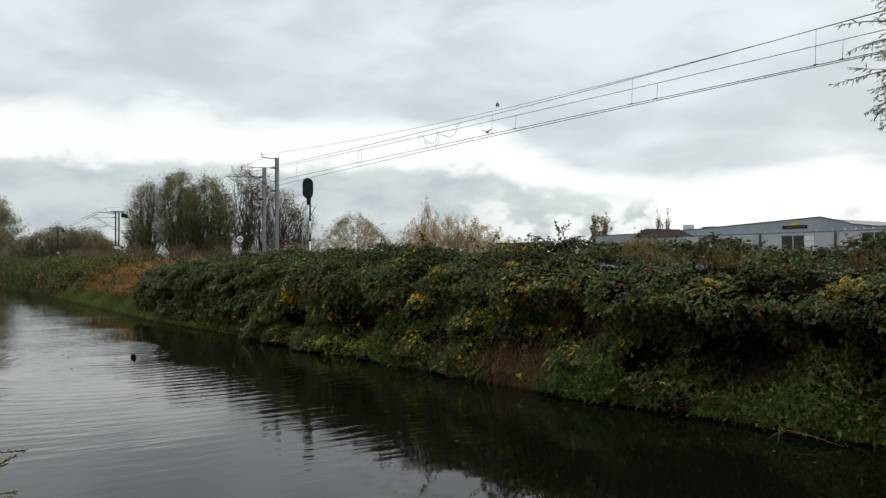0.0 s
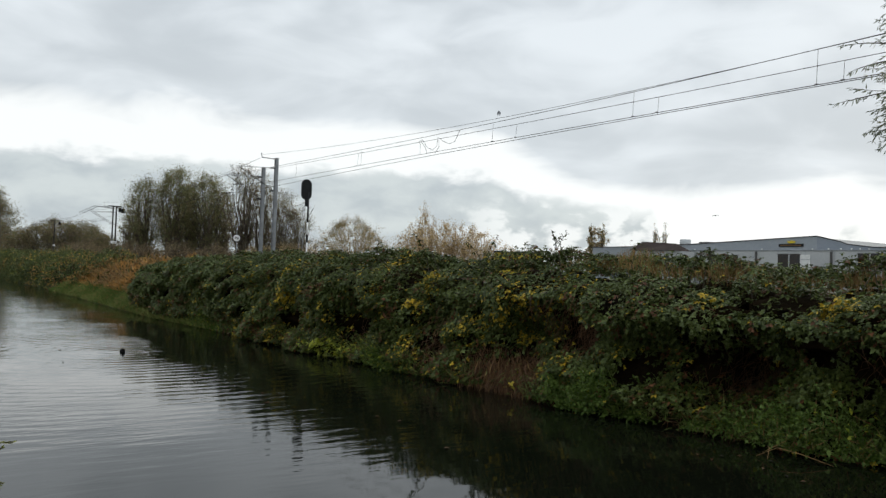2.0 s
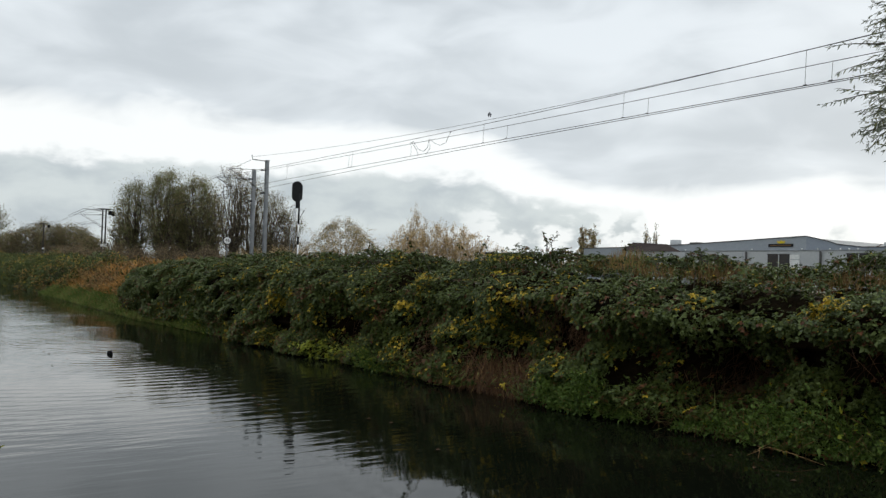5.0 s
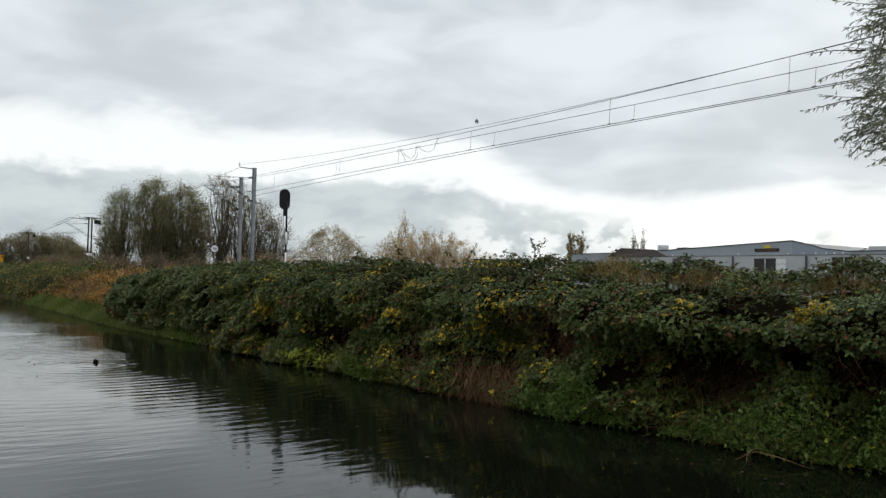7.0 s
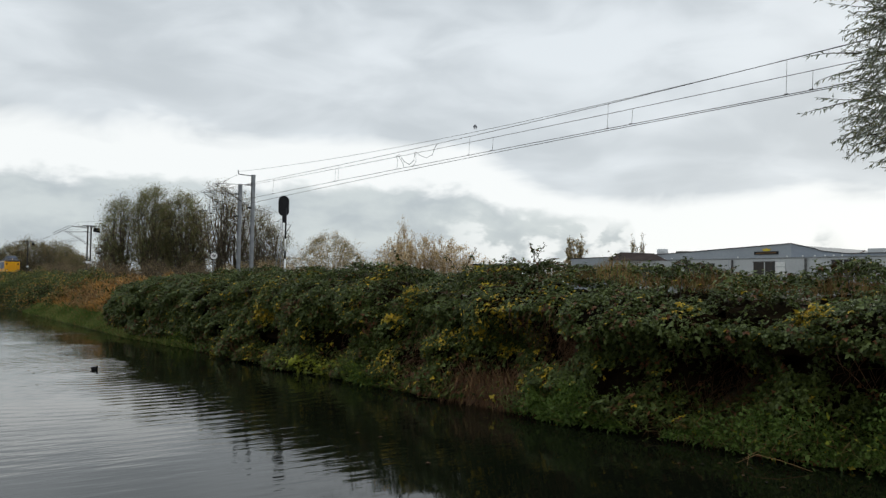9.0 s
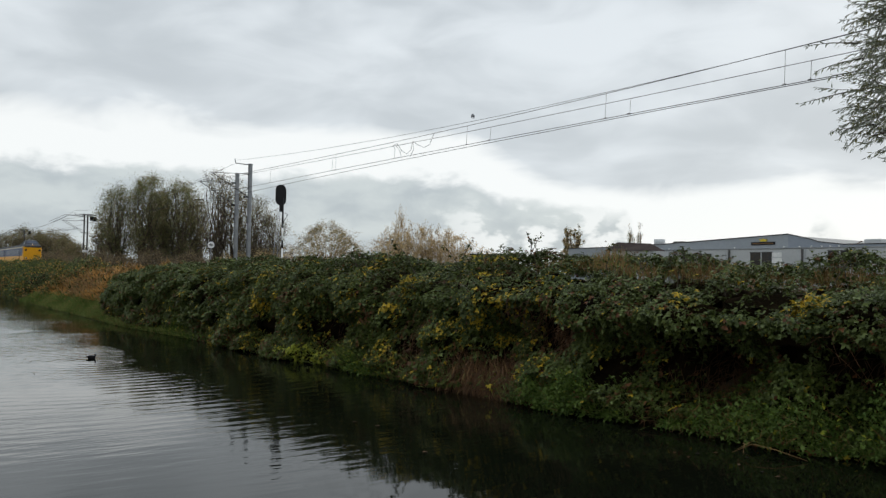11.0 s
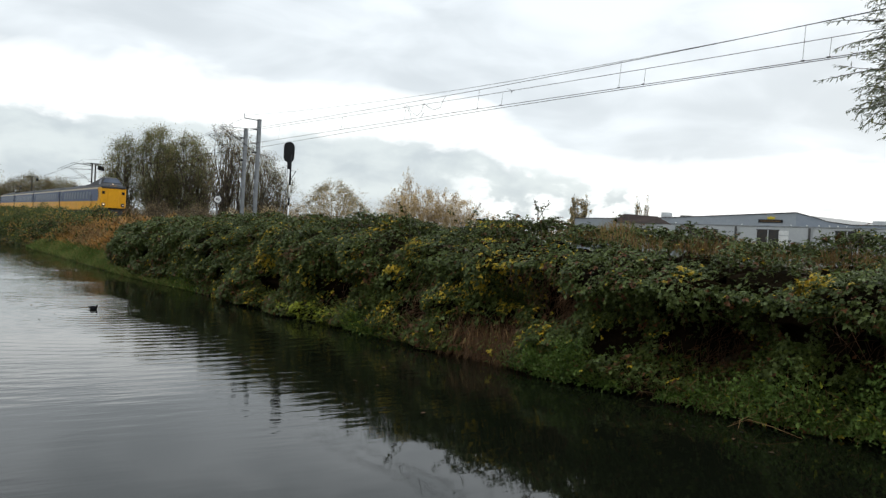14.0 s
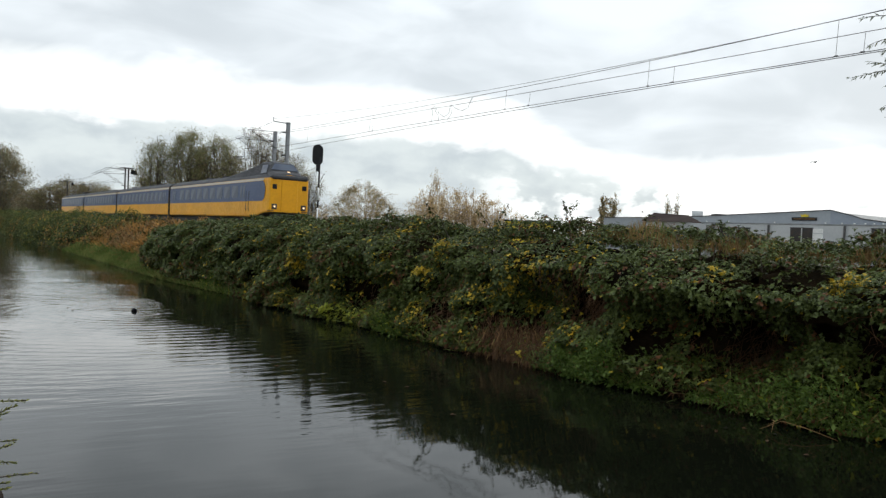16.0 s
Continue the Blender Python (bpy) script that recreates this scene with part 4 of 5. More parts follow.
    g1 = (pos, tip, np.array([[-0.3, 0, 1.0]]) + 0.4 * rng.normal(size=(m, 3)), ln, ln * rng.uniform(0.42, 0.55, m), mi)
    m = 2200
    Y = 2.5 + 24 * rng.random(m) ** 1.7
    S = rng.random(m) * 0.13
    p, n = hedge_shape(Y, S), hedge_normal(Y, S)
    pos = p + n * 0.06
    brown = np.exp(-((Y - 12.8) / 1.0) ** 2)
    up = np.where(rng.random(m) < brown * 0.9, -0.6, 0.55)
    tip = np.stack([-0.55 + 0.3 * rng.normal(size=m), 0.4 * rng.normal(size=m), up + 0.3 * rng.normal(size=m)], 1)
    pos[:, 2] = np.where(up < 0, pos[:, 2] + 0.35, pos[:, 2])
    mi = np.where(rng.random(m) < brown * 0.9, 4, np.where(rng.random(m) < 0.12, 3, 2))
    g2 = (pos, tip, n + 0.3 * rng.normal(size=(m, 3)), rng.uniform(0.18, 0.48, m), rng.uniform(0.008, 0.02, m), mi)
    m = 2600
    Y = 12.8 + 0.55 * rng.normal(size=m)
    p = hedge_shape(Y, 0.02 + 0.2 * rng.random(m))
    p[:, 0] -= 0.10 + 0.1 * rng.random(m)
    p[:, 2] = 0.10 + 0.56 * rng.random(m) * np.clip(0.8 + 0.8 * fbm(p, 1.2, 2, 21.0), 0.3, 1.2)
    tip = np.stack([-0.25 + 0.2 * rng.normal(size=m), 0.25 * rng.normal(size=m), np.where(rng.random(m) < 0.7, -1.0, 0.8)], 1)
    g3 = (p, tip, rng.normal(size=(m, 3)), np.minimum(rng.uniform(0.2, 0.5, m), p[:, 2] + 0.08), rng.uniform(0.008, 0.018, m), np.where(rng.random(m) < 0.14, 3, 4))
    m = 10500
    k = rng.random(m)
    Y = np.where(k < 0.28, 10.3 + 0.62 * rng.normal(size=m), np.where(k < 0.88, 8.4 - 6.0 * rng.random(m) ** 1.2, np.where(k < 0.95, 17.0 + 0.55 * rng.normal(size=m), 29.6 + 0.9 * rng.normal(size=m))))
    p = hedge_shape(Y, 0.10 * rng.random(m))
    mound = np.clip(0.8 + 0.7 * fbm(p, 0.75, 2, 16.0), 0.15, 1.5)
    high = np.interp(Y, [4, 5.5, 7.2, 8.4, 9.3, 10.3, 11.3, 12, 18], [0.85, 0.8, 0.62, 0.25, 0.3, 0.6, 0.4, 0.3, 0.55])
    h = rng.random(m) ** 0.75
    p[:, 0] += -0.10 - 0.28 * rng.random(m) * mound * np.interp(Y, [5, 8, 12, 18], [1.2, 1.0, 0.9, 0.6]) + 0.34 * h * high
    p[:, 2] = 0.04 + h * mound * high
    tip = np.array([[-0.5, 0, 0.1]]) + 0.7 * rng.normal(size=(m, 3))
    g4 = (p, tip, np.array([[-0.2, 0, 1.0]]) + 0.4 * rng.normal(size=(m, 3)), rng.uniform(0.05, 0.095, m), rng.uniform(0.024, 0.044, m), np.where((k > 0.88) & (rng.random(m) < 0.2), 1, 0))
    m = 70
    Y = 6.6 + 1.4 * rng.normal(size=m)
    p = hedge_shape(Y, np.full(m, 0.03))
    p[:, 0] -= 0.2 * rng.random(m)
    p[:, 2] = 0.15 + 0.45 * rng.random(m)
    tip = np.stack([-0.6 + 0.3 * rng.normal(size=m), 0.6 * rng.normal(size=m), -0.4 + 0.7 * rng.normal(size=m)], 1)
    g5 = (p, tip, rng.normal(size=(m, 3)), rng.uniform(0.25, 0.6, m), rng.uniform(0.008, 0.016, m), np.full(m, 3))
    fr = leaf_object("nettle_fringe", [g1, g2, g3, g4, g5], [LEAF_LIGHT, LEAF_LIME, GRASS, STRAW, DEAD_CANE])
    tagged(fr, "fresh green nettles and withered grass at the water's edge", "plants", kind="stuff")

    m = 4500
    Y = 3.5 + 9.5 * rng.random(m)
    p = hedge_shape(Y, 0.70 + 0.2 * rng.random(m))
    p[:, 2] -= 0.06
    tuft = fbm(p, 0.5, 2, 15.0)
    ln = 0.22 + 0.28 * rng.random(m) * np.clip(0.6 + tuft, 0.2, 1.4)
    tip = np.stack([0.35 * rng.normal(size=m), 0.35 * rng.normal(size=m), np.ones(m)], 1)
    dg = leaf_object("dry_grass", [(p, tip, rng.normal(size=(m, 3)), ln, rng.uniform(0.008, 0.022, m), np.where(rng.random(m) < 0.75, 0, 1))], [STRAW, GRASS])
    tagged(dg, "pale dry grass tufts behind the hedge crest", "grass", kind="stuff")

    # thin bare stems hanging in the openings
    bm = bmesh.new()
    for _ in range(1500):
        hy, hs = rnd.choice(((11.4, 0.40), (11.4, 0.34), (5.5, 0.34),  (8.0, 0.3), (7.9, 0.22), (8.1, 0.18), (8.4, 0.15), (7.6, 0.2), (8.0, 0.12), (12.8, 0.12), (18.6, 0.24), (15.3, 0.2)))
        yy, ss = hy + rnd.gauss(0, 0.36), min(0.6, max(0.03, hs + rnd.gauss(0, 0.09)))
        q = hedge_shape(np.array([yy]), np.array([ss]))[0] + np.array([-0.08, 0, 0.02])
        l = rnd.uniform(0.3, 0.8)
        e = q + np.array([rnd.gauss(-0.12, 0.1), rnd.gauss(0, 0.35) * l, -l * rnd.uniform(0.2, 0.9)])
        e[2] = max(e[2], 0.02)
        add_tube(bm, [q, (q + e) / 2 + np.array([-0.06, 0, 0.05]), e], [0.006, 0.005, 0.003], 3)
    st = part("bare_stems", bm, DEAD_CANE, hedge, "reddish brown dead bramble canes")
    st["kind"] = "stuff"


build_hedge()


def build_shoot(y, z, seed, tall):
    r = np.random.default_rng(seed)
    b = hedge_shape(np.array([y]), np.array([0.70]))[0]
    sh = tagged(empty("bramble_shoot", *b), "leafy bramble shoot rising above the hedge", "plant", group="bramble shoots")
    pts = [(0, 0, -0.25)]
    d = Vector((r.normal() * 0.2, r.normal() * 0.3, 1.0))
    for k in range(6):
        d = (d + Vector((r.normal() * 0.10, r.normal() * 0.18, -0.05 * k))).normalized()
        pts.append(tuple(Vector(pts[-1]) + d * (z - b[2] + 0.25) / 5.2))
    part("stem", tube(pts, [0.011 - 0.001 * k for k in range(7)], 5), BARK, sh)
    m = int(20 * tall)
    P = np.array(pts)
    k = 1.5 + r.random(m) * 4.5
    i = np.minimum(k.astype(int), 5)
    pos = P[i] + (P[i + 1] - P[i]) * (k - i)[:, None] + r.normal(size=(m, 3)) * 0.05
    tip = r.normal(size=(m, 3)) + np.array([[0, 0, -0.2]])
    nr = r.normal(size=(m, 3)) * 0.5 + np.array([[0, 0, 1.0]])
    leaf_object("leaves", compound(pos, tip, nr, r.uniform(0.05, 0.095, m), np.where(r.random(m) < 0.85, 0, 1)), [LEAF_DARK, LEAF_RUST], sh)


for k, (sy, sz, st) in enumerate(((17.2, 3.62, 1.2), (16.7, 3.45, 0.8), (15.15, 3.45, 1.2), (15.0, 3.3, 0.6), (13.0, 3.6, 1.2), (12.75, 3.42, 1.0), (12.4, 3.3, 0.8), (9.25, 3.4, 0.7), (9.8, 3.2, 0.8), (9.5, 3.1, 0.6),
                                 (6.7, 3.15, 0.8), (6.3, 2.95, 0.7), (8.3, 2.95, 0.6), (11.0, 3.2, 0.8), (19.3, 3.35, 0.7))):
    build_shoot(sy, sz, 40 + k, st)


# ---- grass bank, bracken and the second hedge further along ----
def slope(y, u):
    """Bank surface at u metres behind the waterline."""
    return np.stack([right_bank(y) + u, y, np.interp(u, [0, 0.35, 0.9, 1.8, 3.2, 6, 8], [0, 0.14, 0.5, 1.0, 1.5, 1.75, 1.9])], 1)


def build_far_bank():
    m = 26000
    y = 28 + 35 * rng.random(m)
    u = -0.04 + rng.random(m) ** 1.3 * np.interp(y, [27, 34, 38, 43, 63], [0.5, 0.6, 0.95, 1.6, 1.1])
    pos = slope(y, u)
    tip = np.stack([-0.35 + 0.3 * rng.normal(size=m), 0.35 * rng.normal(size=m), np.full(m, 0.9)], 1)
    mi = np.where(rng.random(m) < 0.88, np.where(fbm(pos, 0.3, 2, 18.0) + 0.5 * rng.normal(size=m) > 0, 0, 2), 1)
    g = leaf_object("bank_grass", [(pos, tip, rng.normal(size=(m, 3)), rng.uniform(0.12, 0.30, m) + 0.22 * rng.random(m) * np.clip(u - 0.5, 0, 1), rng.uniform(0.015, 0.035, m), mi)], [GRASS, STRAW, LEAF_LIGHT])
    tagged(g, "long green grass on the sloping canal bank", "grass", kind="stuff")
    m = 26000
    y = 38 + 34 * rng.random(m)
    u = 1.05 + 4.95 * rng.random(m)
    pos = slope(y, u)
    h = 1.22 * (0.55 + 0.45 * fbm(pos, 0.25, 2, 8.0)) * np.interp(u, [1.05, 2.4, 6.2], [0.35, 0.95, 0.95]) * np.interp(y, [38, 42, 62, 72], [0.7, 1, 1, 0.5])
    pos[:, 2] += np.maximum(h, 0.05) * rng.random(m)
    tip = np.stack([0.55 * rng.normal(size=m) - 0.2, 0.6 * rng.normal(size=m), 0.5 + 0.5 * rng.normal(size=m)], 1)
    patchy = fbm(pos, 0.16, 2, 9.0)
    mi = np.where(patchy + 0.4 * rng.normal(size=m) > 0.0, 0, 1)
    mi[rng.random(m) < 0.10] = 2
    g = leaf_object("bracken", [(pos, tip, rng.normal(size=(m, 3)), rng.uniform(0.18, 0.42, m), rng.uniform(0.05, 0.13, m), mi)], [BRACKEN, STRAW, LEAF_DARK])
    tagged(g, "rust orange withered bracken and reeds above the grass bank", "bracken", kind="stuff")
    # second hedge
    m = 114000
    y = 52 + 92 * rng.random(m) ** 1.1
    mound = fbm(np.stack([y, y * 0, y * 0], 1), 0.16, 2, 25.0)
    u0 = np.interp(y, [52, 58, 66, 150], [2.6, 1.3, 0.0, -0.15]) - 0.35 * mound
    a = rng.random(m) ** 1.25
    p = slope(y, u0 + 5.0 * a)
    r3 = np.stack([p[:, 0], y, a * 6], 1)
    hz = np.interp(a, [0, 0.06, 0.2, 0.4, 1.0], [0.45, 1.3, 2.1, 2.5, 2.6]) * np.interp(y, [52, 58, 66], [0.55, 0.9, 1.0]) + 0.38 * mound + 0.42 * fbm(r3, 0.22, 2, 11.0) + 0.2 * fbm(r3, 0.9, 2, 24.0)
    p[:, 2] = np.maximum(hz, 0.15) * np.where(rng.random(m) < 0.5, rng.random(m), 1.0)
    p += rng.normal(size=(m, 3)) * 0.10
    p[:, 2] = np.maximum(p[:, 2], 0.08)
    tone = fbm(p, 0.12, 2, 12.0)
    mi = np.where(rng.random(m) < 0.45 + 0.3 * fbm(p, 0.5, 2, 23.0), 0, 1)
    mi[(tone + np.interp(y, [52, 60, 75], [0.9, 0.45, 0.0]) + 0.25 * rng.normal(size=m) > 0.42) & (rng.random(m) < 0.25)] = 2
    mi[rng.random(m) < 0.03] = 3
    tip = rng.normal(size=(m, 3)) + np.array([[-0.4, 0, -0.4]])
    nr = np.array([[-0.5, -0.2, 0.9]]) + 0.5 * rng.normal(size=(m, 3))
    g = leaf_object("low_hedge", [(p, tip, nr, rng.uniform(0.09, 0.19, m), rng.uniform(0.05, 0.11, m), mi)], [LEAF_DARK, LEAF_BLUE, BRACKEN, LEAF_YELLOW])
    tagged(g, "low green bramble hedge with brown patches along the canal", "hedge", kind="stuff")
    # same near-black sheet in place of the shade within the low hedge
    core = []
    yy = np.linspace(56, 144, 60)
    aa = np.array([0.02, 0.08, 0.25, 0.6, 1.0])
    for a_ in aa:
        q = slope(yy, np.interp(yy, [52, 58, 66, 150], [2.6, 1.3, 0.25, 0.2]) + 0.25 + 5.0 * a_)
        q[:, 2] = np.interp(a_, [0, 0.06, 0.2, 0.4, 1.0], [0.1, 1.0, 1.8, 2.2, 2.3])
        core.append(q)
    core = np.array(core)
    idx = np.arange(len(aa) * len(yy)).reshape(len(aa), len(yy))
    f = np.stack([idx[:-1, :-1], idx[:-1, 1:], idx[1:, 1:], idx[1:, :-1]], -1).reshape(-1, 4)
    mesh_np("shade_core", core.reshape(-1, 3), f, [HEDGE_CORE], parent=g, smooth=True)["kind"] = "stuff"


build_far_bank()


# ---- trees ----
def frusta(name, seg, material, parent, sides=3):
    a = np.array([s[0] for s in seg])
    b = np.array([s[1] for s in seg])
    ra, rb = np.array([s[2] for s in seg]), np.array([s[3] for s in seg])
    d = unit(b - a)
    u = unit(np.cross(d, np.where(np.abs(d[:, 2:3]) < 0.9, np.array([[0, 0, 1.0]]), np.array([[1.0, 0, 0]]))))
    v = np.cross(d, u)
    ang = 2 * math.pi * np.arange(sides) / sides
    ring = np.cos(ang)[None, :, None] * u[:, None, :] + np.sin(ang)[None, :, None] * v[:, None, :]
    V = np.stack([a[:, None] + ring * ra[:, None, None], b[:, None] + ring * rb[:, None, None]], 1).reshape(-1, 3)
    base = np.arange(len(seg))[:, None, None] * 2 * sides
    k = np.arange(sides)
    q = np.stack([k, (k + 1) % sides, (k + 1) % sides + sides, k + sides], 1)[None]
    return mesh_np(name, V, (base + q).reshape(-1, 4), [material], parent=parent, smooth=True)


def fan_tree(name, x, y, z, height, width, seed, leaves, size, mats, label, limbs=22, subs=6, twigs=4, bark=None, low=0.1, hollow=0.25, scatter=0.14, narrow=0.32, bare=0.012, group="", category="tree", base=0.05, upright=0.6, tuft=0.0):
    """A tree whose limbs fan out from the foot and fill a domed crown."""
    r = np.random.default_rng(seed)
    t = tagged(empty(name, x, y, z), label, category, group=group)
    seg, fine, ends, tops = [], [], [], []

    def limb(a, ctl, b, r0, r1, n, level):
        pts = [a * (1 - f) ** 2 + ctl * 2 * f * (1 - f) + b * f * f for f in np.linspace(0, 1, n + 1)]
        for i in range(1, n):
            pts[i] = pts[i] + r.normal(size=3) * np.linalg.norm(b - a) * 0.02
        for i in range(n):
            one = (pts[i], pts[i + 1], r0 + (r1 - r0) * i / n, r0 + (r1 - r0) * (i + 1) / n, level)
            seg.append(one)
            if level:
                fine.append(one)
        return pts

    for i in range(limbs):
        a = 2 * math.pi * (i * 0.618 + r.random() * 0.3)
        rho = 0.96 * math.sqrt((i + 0.5) / limbs)
        dome = 0.22 + 0.78 * math.sqrt(max(0.0, 1 - rho * rho))
        end = np.array((math.cos(a) * rho * width, math.sin(a) * rho * width, height * dome * r.uniform(0.84, 0.93)))
        foot = np.array((math.cos(a) * base * width, math.sin(a) * base * width, -0.3))
        ctl = np.array((end[0] * 0.45, end[1] * 0.45, end[2] * upright))
        big = height * (0.013 if i % 4 == 0 else 0.008) * r.uniform(0.8, 1.2)
        tops.append(end * 0.96)
        pts = limb(foot, ctl, end, max(big, bare * 1.5), bare, 6, 0)
        for _ in range(subs):
            f = r.uniform(0.22, 1.0) * 6
            j = min(5, int(f))
            b = pts[j] + (pts[j + 1] - pts[j]) * (f - j)
            ang = r.uniform(0, 6.283)
            out = np.array((math.cos(ang), math.sin(ang), 0.0)) * r.uniform(0.35, 1.0) + end * np.array((0.5, 0.5, 0)) / width
            e = b + out * width * r.uniform(0.18, 0.46) + np.array((0, 0, height * r.uniform(0.0, 0.09)))
            q = limb(b, b * 0.5 + e * 0.5 - np.array((0, 0, height * 0.02)), e, bare * 1.4, bare, 3, 1)
            ends.append(e)
            for _ in range(twigs):
                g = q[r.integers(1, 4)]
                limb(g, g + r.normal(size=3) * height * 0.015, g + np.array((r.normal() * 0.10 * width, r.normal() * 0.10 * width, height * r.uniform(0.0, 0.03))) + out * width * 0.05, bare, bare * 0.5, 2, 2)
    frusta("trunk", seg, bark or BARK, t)
    A, B = np.array([q[0] for q in fine]), np.array([q[1] for q in fine])
    i = r.integers(0, len(fine), leaves)
    pos = A[i] + (B[i] - A[i]) * r.random((leaves, 1)) + r.normal(size=(leaves, 3)) * scatter * np.array([[1, 1, 1.3]])
    if tuft:
        own = r.random(leaves)
        j = r.integers(0, len(ends), leaves)
        spot = np.array(ends)[j] + r.normal(size=(leaves, 3)) * tuft * np.array([[1, 1, 0.8]])
        pos = np.where((own < 0.35)[:, None], spot, pos)
        spot = np.array(tops)[j % len(tops)] + r.normal(size=(leaves, 3)) * tuft * 1.2 * np.array([[1, 1, 0.8]])
        pos = np.where((own > 0.65)[:, None], spot, pos)
    # leaves come in tufts, with thin places between them
    thick = fbm(pos / max(0.3, height / 12.0), 0.45, 2, (seed % 7) + 1.0)
    ok = (pos[:, 2] > height * low * (0.5 + r.random(leaves))) & (thick > -hollow * 3 + 0.9 * r.random(leaves) ** 2 - 0.6)
    pos, i = pos[ok], i[ok]
    m = len(pos)
    tip = unit(B[i] - A[i]) * 0.8 + 0.55 * r.normal(size=(m, 3)) + np.array([[0, 0, 0.15]])
    sz = r.uniform(0.7, 1.3, m) * size
    leaf_object("crown", [(pos, tip, r.normal(size=(m, 3)) + np.array([[0, 0, 0.5]]), sz, sz * narrow, r.integers(0, len(mats), m))], mats, t)
    return t


def polar(az, dist):
    return dist * math.sin(radians(az)), dist * math.cos(radians(az))


def build_trees():
    OL, BR, GO = WILLOW_OLIVE, WILLOW_BROWN, WILLOW_GOLD
    lab = "tall willow with thinning olive brown autumn leaves behind the railway"
    for k, (az, d, top, w, n, ml) in enumerate((
            (12.5, 121, 14.9, 2.9, 20000, [OL, OL, OL, BR]), (11.6, 124, 10.0, 1.9, 3500, [OL, BR]), (14.45, 120, 16.9, 3.2, 32000, [OL, OL, OL, BR]), (15.55, 124, 15.4, 2.6, 18000, [OL, OL, OL, BR]), (16.6, 121, 16.4, 3.0, 22000, [OL, OL, BR, OL]),
            (17.7, 122, 13.6, 2.2, 9000, [OL, BR]))):
        x, y = polar(az, d)
        fan_tree("willow_tree", x, y, 1.6, (top - 1.6) * 1.06, w, 100 + k, n, 0.22, ml, lab, limbs=34, subs=9, low=0.05, scatter=0.32, hollow=0.04, tuft=0.52, group="willows behind the railway", upright=0.48, bare=0.02)
    for k, (az, d, top, w, n) in enumerate(((19.1, 108, 17.0, 2.6, 4600), (20.4, 110, 15.2, 2.9, 4600), (21.7, 108, 13.4, 2.9, 4600), (22.8, 107, 10.6, 2.5, 3600))):
        x, y = polar(az, d)
        fan_tree("bare_willow", x, y, 1.6, (top - 1.6) * 1.06, w, 120 + k, int(n * 2.1), 0.17, [BR, UNDERWOOD, OL], "nearly leafless brown willow with fine twigs behind the masts", limbs=26, subs=9, twigs=6, low=0.04, hollow=0.15, scatter=0.2, group="bare willows", bare=0.018, upright=0.45, tuft=0.48)
    # undergrowth below the willows
    for k in range(19):
        x, y = polar(10.9 + k * 0.80, 104 + 6 * math.sin(k * 2.1))
        fan_tree("brown_shrub", x, y, 1.5, (3.1 if k < 13 else 4.3) + 0.7 * math.sin(k * 1.7), 1.9, 200 + k, 4200, 0.16, [UNDERWOOD, UNDERWOOD, BR] if k < 10 else [UNDERWOOD, BR, GO], "brown autumn shrub below the willows", limbs=16, subs=5, twigs=3, low=0.03, hollow=0.5, scatter=0.2, group="undergrowth", category="bush", bare=0.012)
    # far row of trees where the railway comes from
    for k, (az, d, top, w) in enumerate(((5.1, 215, 8.8, 3.2), (5.9, 210, 10.2, 3.6), (6.8, 205, 11.4, 3.9), (7.6, 208, 11.2, 3.4), (8.5, 205, 11.2, 3.7), (9.2, 200, 9.6, 2.8), (9.9, 190, 7.6, 2.6), (4.2, 220, 8.4, 3.2))):
        x, y = polar(az, d)
        fan_tree("distant_tree", x, y, 1.6, (top - 1.6) * 1.08, w * 1.15, 300 + k, 13000, 0.28, [BR, UNDERWOOD, OL], "brown autumn tree in the distance beside the railway", limbs=20, subs=5, twigs=3, low=0.02, hollow=0.10, scatter=0.4, tuft=0.6, group="distant trees", bare=0.03)
    for k in range(9):
        x, y = polar(4.4 + 0.75 * k, 168 + 5 * math.sin(k * 1.3))
        if x < 23.5:
            x = 23.5 + k * 0.4
        fan_tree("distant_shrub", x, y, 1.5, 3.6 + 0.9 * math.sin(k * 2.2), 2.6, 330 + k, 3000, 0.22, [UNDERWOOD, BR], "brown shrub beside the distant railway", limbs=14, subs=4, twigs=3, low=0.03, hollow=0.5, scatter=0.3, group="distant shrubs", category="bush", bare=0.02)
    # willow and scrub at the end of the water
    x, y = polar(2.95, 132)
    fan_tree("waterside_willow", x, y, 0.7, 12.8, 3.7, 350, 40000, 0.24, [WILLOW_GREY, BR, BR, OL], "grey brown willow on the bank where the canal bends", limbs=30, subs=8, low=0.05, scatter=0.35, hollow=0.06, bare=0.02, tuft=0.55)
    for k, (az, d, top, w) in enumerate(((1.0, 128, 4.8, 2.4), (1.7, 127, 4.4, 2.2), (2.4, 129, 3.8, 2.0), (0.3, 122, 4.2, 2.4), (-0.8, 118, 4.4, 2.6), (3.4, 134, 3.6, 1.8), (4.0, 136, 3.2, 1.6))):
        x, y = polar(az, d)
        fan_tree("waterside_bush", x, y, 0.6, top, w, 360 + k, 6000, 0.2, [OL, BR, UNDERWOOD], "dense brown green bush at the water's end", limbs=16, subs=5, twigs=3, low=0.02, hollow=0.6, scatter=0.25, group="waterside bushes", category="bush", bare=0.015)
    # rounded bush and bare golden scrub beyond the railway
    x, y = polar(27.0, 76)
